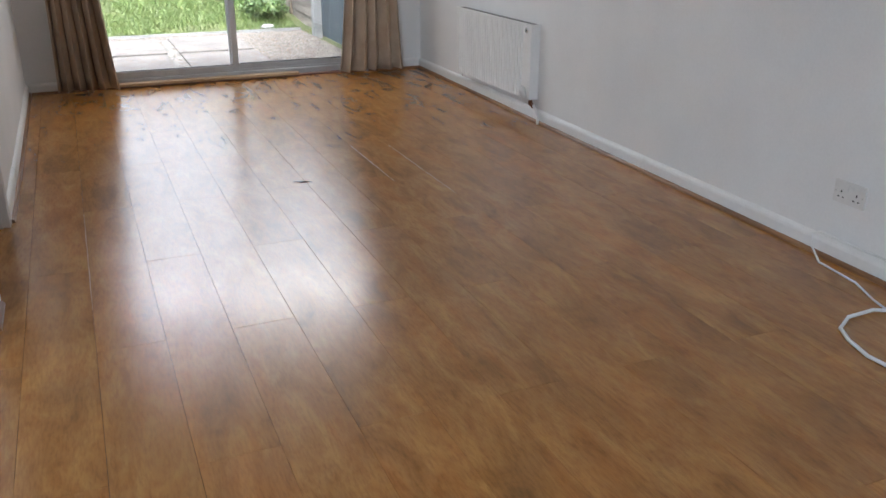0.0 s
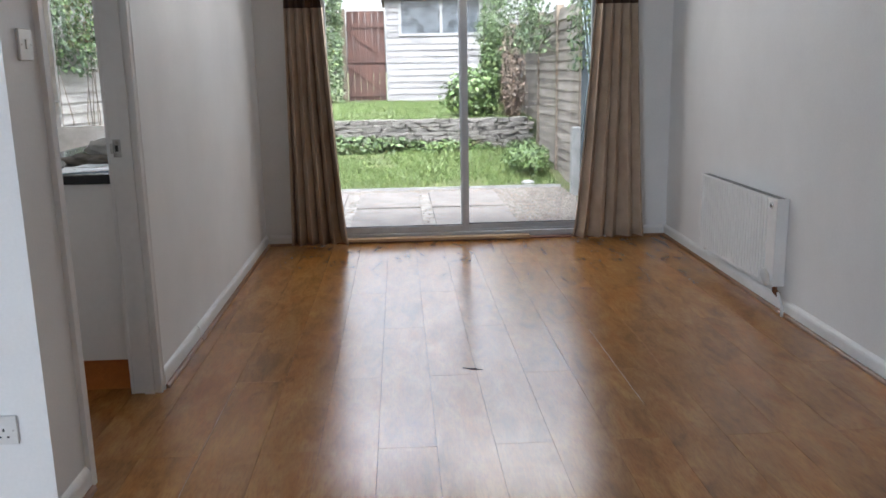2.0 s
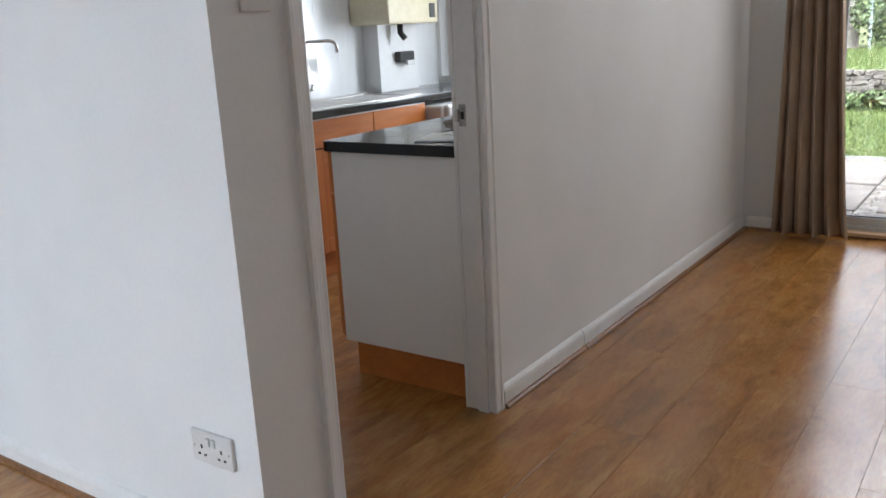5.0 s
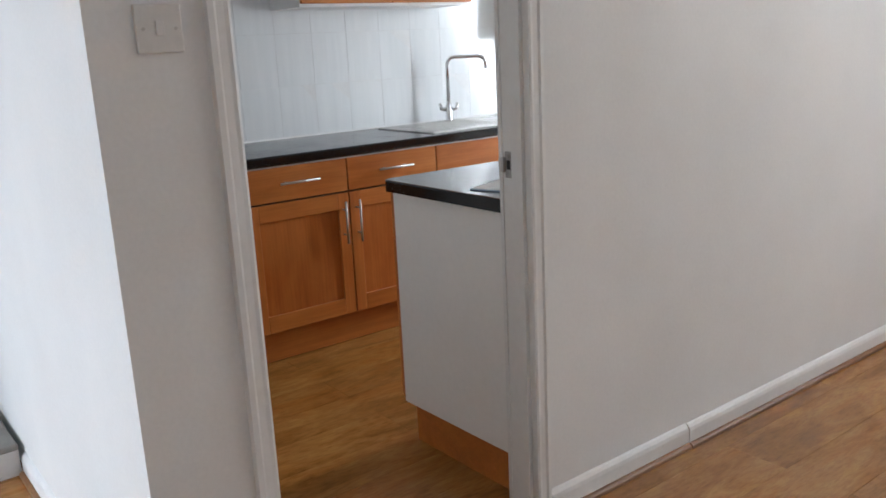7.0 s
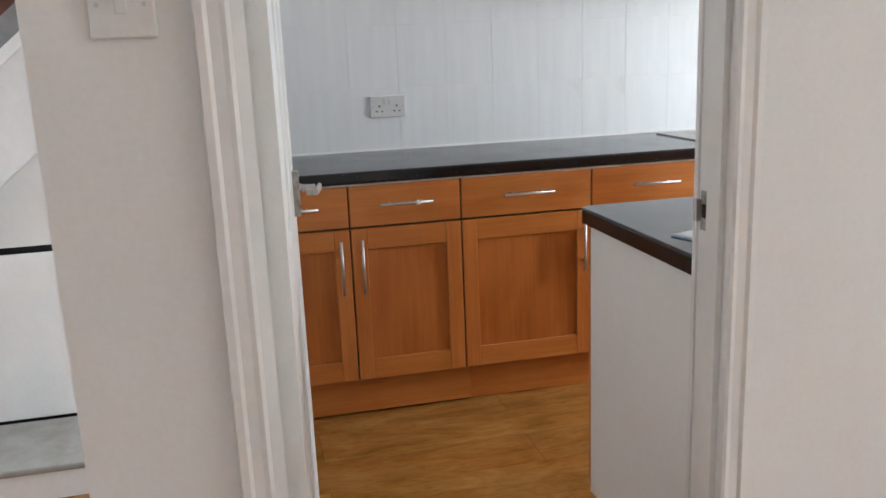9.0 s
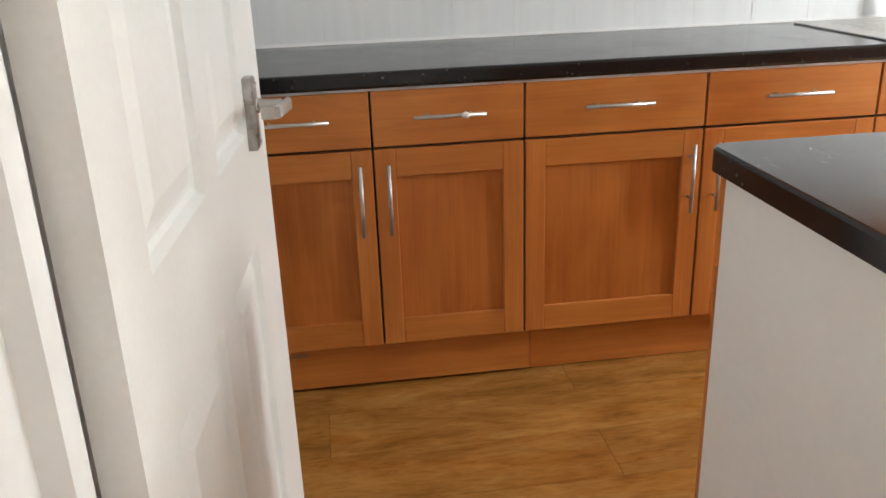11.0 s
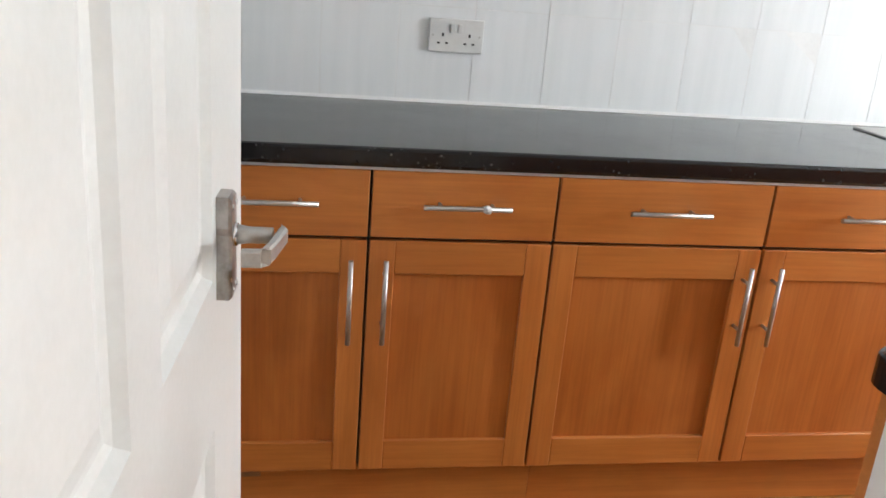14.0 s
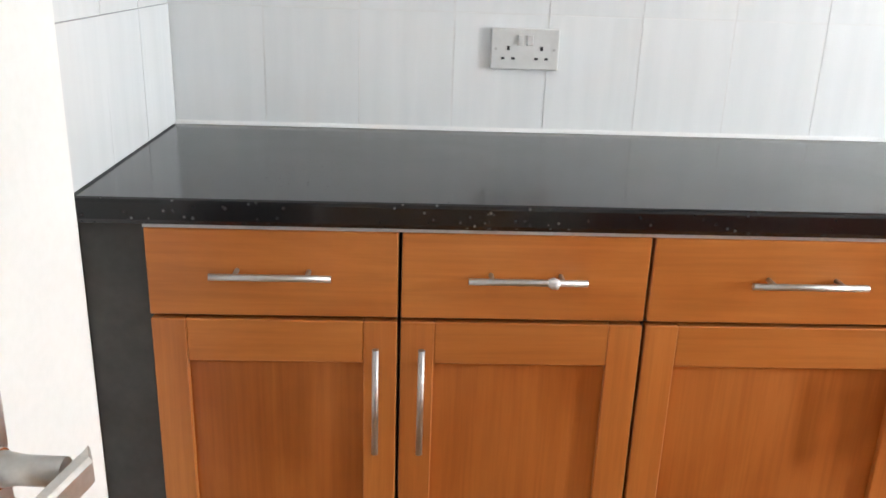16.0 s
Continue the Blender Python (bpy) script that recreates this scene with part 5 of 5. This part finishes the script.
def ivy(name, a, b, z0, z1, depth, count, label, seed, leaf=0.07, material=None, hang=0.0, stems=12):
    """Ivy on a fence line from a to b, growing out sideways."""
    a, b = Vector((*a, 0)), Vector((*b, 0))
    side = (b - a).normalized().cross(Vector((0, 0, 1)))
    t = thing(name, (a.x, a.y, z0), label, "ivy")

    def place(r):
        while True:
            u = r.random()
            z = z0 + (z1 - z0) * r.random()
            p = a.lerp(b, u)
            if noise.noise((u * (b - a).length * 0.9, z * 1.3, seed)) + (z - z0) / (z1 - z0) * hang > r.uniform(-0.2, 0.35):
                break
        o = depth * r.random() * (0.6 + 0.8 * noise.noise((u * 6, z * 2, seed + 4.0)))
        return p + side * o + Vector((0, 0, z)), side
    vs, fs = leaves(count, place, leaf, seed)
    soup("foliage", vs, fs, material or M_leaf, t)
    bm = bmesh.new()
    r = random.Random(seed + 9)
    for i in range(stems):
        p = a.lerp(b, r.random()) + side * 0.05
        tube(bm, [p + Vector((r.gauss(0, 0.03), r.gauss(0, 0.1), -0.1)), p + Vector((r.gauss(0, 0.03), r.gauss(0, 0.1), z0 * 0.6)), p + Vector((r.gauss(0, 0.1), r.gauss(0, 0.1), (z1 - z0) * 0.5 + z0)), p + Vector((r.gauss(0, 0.2), r.gauss(0, 0.2), z1))], [0.007, 0.006, 0.004, 0.002], 5)
    part("stems", bm, M_twig, t)
    return t


ivy("fence_ivy", (3.02, 16.0), (3.02, 8.2), 1.5, 2.6, 0.5, 6000, "dark ivy hanging over the weathered fence", 3, 0.055, hang=0.5, stems=9)
ivy("trellis_ivy", (3.02, 7.3), (3.05, 5.6), 1.25, 2.1, 0.14, 1100, "dark ivy on the diamond trellis", 6, 0.05, hang=0.5, stems=2)
ivy("far_fence_ivy", (-3.4, 5.2), (-2.6, 9.4), 1.3, 2.35, 0.3, 5200, "green ivy hanging over the pale fence", 7, 0.065, hang=0.8, stems=34)
ivy("hedge_ivy", (-2.2, 16.2), (-0.15, 16.4), 0.55, 3.2, 0.6, 9000, "tall ivy hedge beside the garden gate", 8, 0.075, hang=1.0)
bush("shrub", (2.25, 11.6, 0.88), (0.45, 0.45, 0.40), 2200, 0.075, M_leaf2, "leafy green shrub above the stone wall", 11)
bush("shrub", (2.95, 14.8, 1.4), (0.25, 0.6, 0.85), 2600, 0.075, M_leaf2, "tall leafy shrub beside the shed", 12)
bush("low_plants", (0.3, 10.45, 0.18), (1.15, 0.2, 0.15), 2400, 0.065, M_leaf, "dark leafy plants along the wall foot", 13)
bush("low_plants", (1.75, 10.44, 0.11), (0.7, 0.16, 0.13), 1700, 0.055, M_leaf2, "green leafy plants along the wall foot", 14)
bush("dry_shrub", (2.85, 11.2, 1.0), (0.2, 0.4, 1.0), 900, 0.06, M_twig, "dry brown climbing shrub beside the fence", 15, 40)
bush("low_plants", (2.74, 9.0, 0.12), (0.28, 0.85, 0.2), 3000, 0.04, M_leaf2, "dark low plants beside the gravel", 16)
st = thing("pale_stone", (2.62, 8.05, -0.14), "smooth pale stone at the gravel edge", "stone")
bm = bmesh.new()
bmesh.ops.create_icosphere(bm, subdivisions=2, radius=1)
for v in bm.verts:
    v.co = Vector((2.62 + v.co.x * 0.09, 8.05 + v.co.y * 0.06, -0.115 + v.co.z * 0.04))
part("stone", bm, M_concrete, st)
nh = thing("neighbour_house", (-8.0, 12.0, -0.2), "grey roughcast neighbouring house with brown roof", "house")
part("wall", bbox(-10.5, -5.6, 7.0, 18.0, -0.2, 3.6), M_render, nh)
bm = bmesh.new()
r = [[bm.verts.new((x, y, z)) for x, z in ((-10.8, 3.6), (-5.3, 3.6), (-8.05, 5.6))] for y in (6.8, 18.2)]
bm.faces.new(r[0])
bm.faces.new(r[1])
for i in range(3):
    bm.faces.new((r[0][i], r[0][(i + 1) % 3], r[1][(i + 1) % 3], r[1][i]))
part("roof", bm, M_rooft, nh)

# ---------------------------------------------------------------- tiles
def tile_mesh(w, h, t=0.008):
    bm = bmesh.new()
    v = box(bm, 0.0008, w - 0.0008, -t, 0, 0.0008, h - 0.0008)
    for q in (v[0], v[1], v[4], v[5]):
        q.co.x += 0.0008 if q.co.x < w / 2 else -0.0008
        q.co.z += 0.0008 if q.co.z < h / 2 else -0.0008
    return mesh_of("tile", bm, M_tile)


backing = structure("tiled_splashback", bbox(XT - 0.011, XT - 0.0012, YK, YG, 0.915, H), M_grout, "white glazed wall tiles with thin grey joints", "wall tiles")
shared = {}
trand = random.Random(12)


def lay(parent, at, turn, w, h):
    key = (round(w, 3), round(h, 3))
    if key not in shared:
        shared[key] = tile_mesh(w, h)
    o = new("tile", shared[key])
    o.parent = parent
    o.matrix_parent_inverse = parent.matrix_world.inverted()
    o.matrix_basis = pose(*at, trand.uniform(-0.25, 0.25), 0, turn + trand.uniform(-0.25, 0.25))


for row in range(6):
    z = 0.917 + 0.2515 * row
    h = min(0.2515, H - z)
    for k in range(-4, 18):
        y0, y1 = max(0.703 + 0.2025 * k, YK + 0.002), min(0.703 + 0.2025 * (k + 1), YG - 0.002)
        if y1 - y0 > 0.02:
            lay(backing, (XT - 0.008, y0, z), 90, y1 - y0, h)
back2 = structure("tiled_return", bbox(XT + 0.001, -1.2, YK + 0.0005, YK + 0.0045, 0.917, H), M_grout, "white glazed tiles on the kitchen end wall", "wall tiles")
for row in range(6):
    z = 0.917 + 0.2515 * row
    for k in range(5):
        lay(back2, (XT + 0.004 + 0.2025 * (k + 1), YK + 0.0042, z), 180, 0.2025, min(0.2515, H - z))

# ---------------------------------------------------------------- floor planks
PW, PL = 0.207, 1.40
plank_mesh = {}


def plank(x0, y0, w, ln):
    key = (round(w, 3), round(ln, 3))
    if key not in plank_mesh:
        bm = bmesh.new()
        v = box(bm, 0.0002, w - 0.0002, 0.0002, ln - 0.0002, -0.008, 0)
        for q in v[4:]:
            q.co.x += 0.0004 if q.co.x < w / 2 else -0.0004
            q.co.y += 0.0004 if q.co.y < ln / 2 else -0.0004
        plank_mesh[key] = mesh_of("plank", bm, M_floor)
    o = new("plank", plank_mesh[key])
    o.parent = floor
    o.matrix_basis = Matrix.Translation((x0, y0, 0))


# half bond: every second row is shifted by half a plank
for k in range(-16, 11):
    x0 = 0.927 + PW * k
    y = 0.43 + (0.70 if k % 2 else 0.0) - 5 * PL
    while y < YG + 0.02:
        a, b = max(y, YB), min(y + PL, YG + 0.02)
        if b - a > 0.03:
            plank(x0, a, min(PW, XR + 0.02 - x0), b - a)
        y += PL
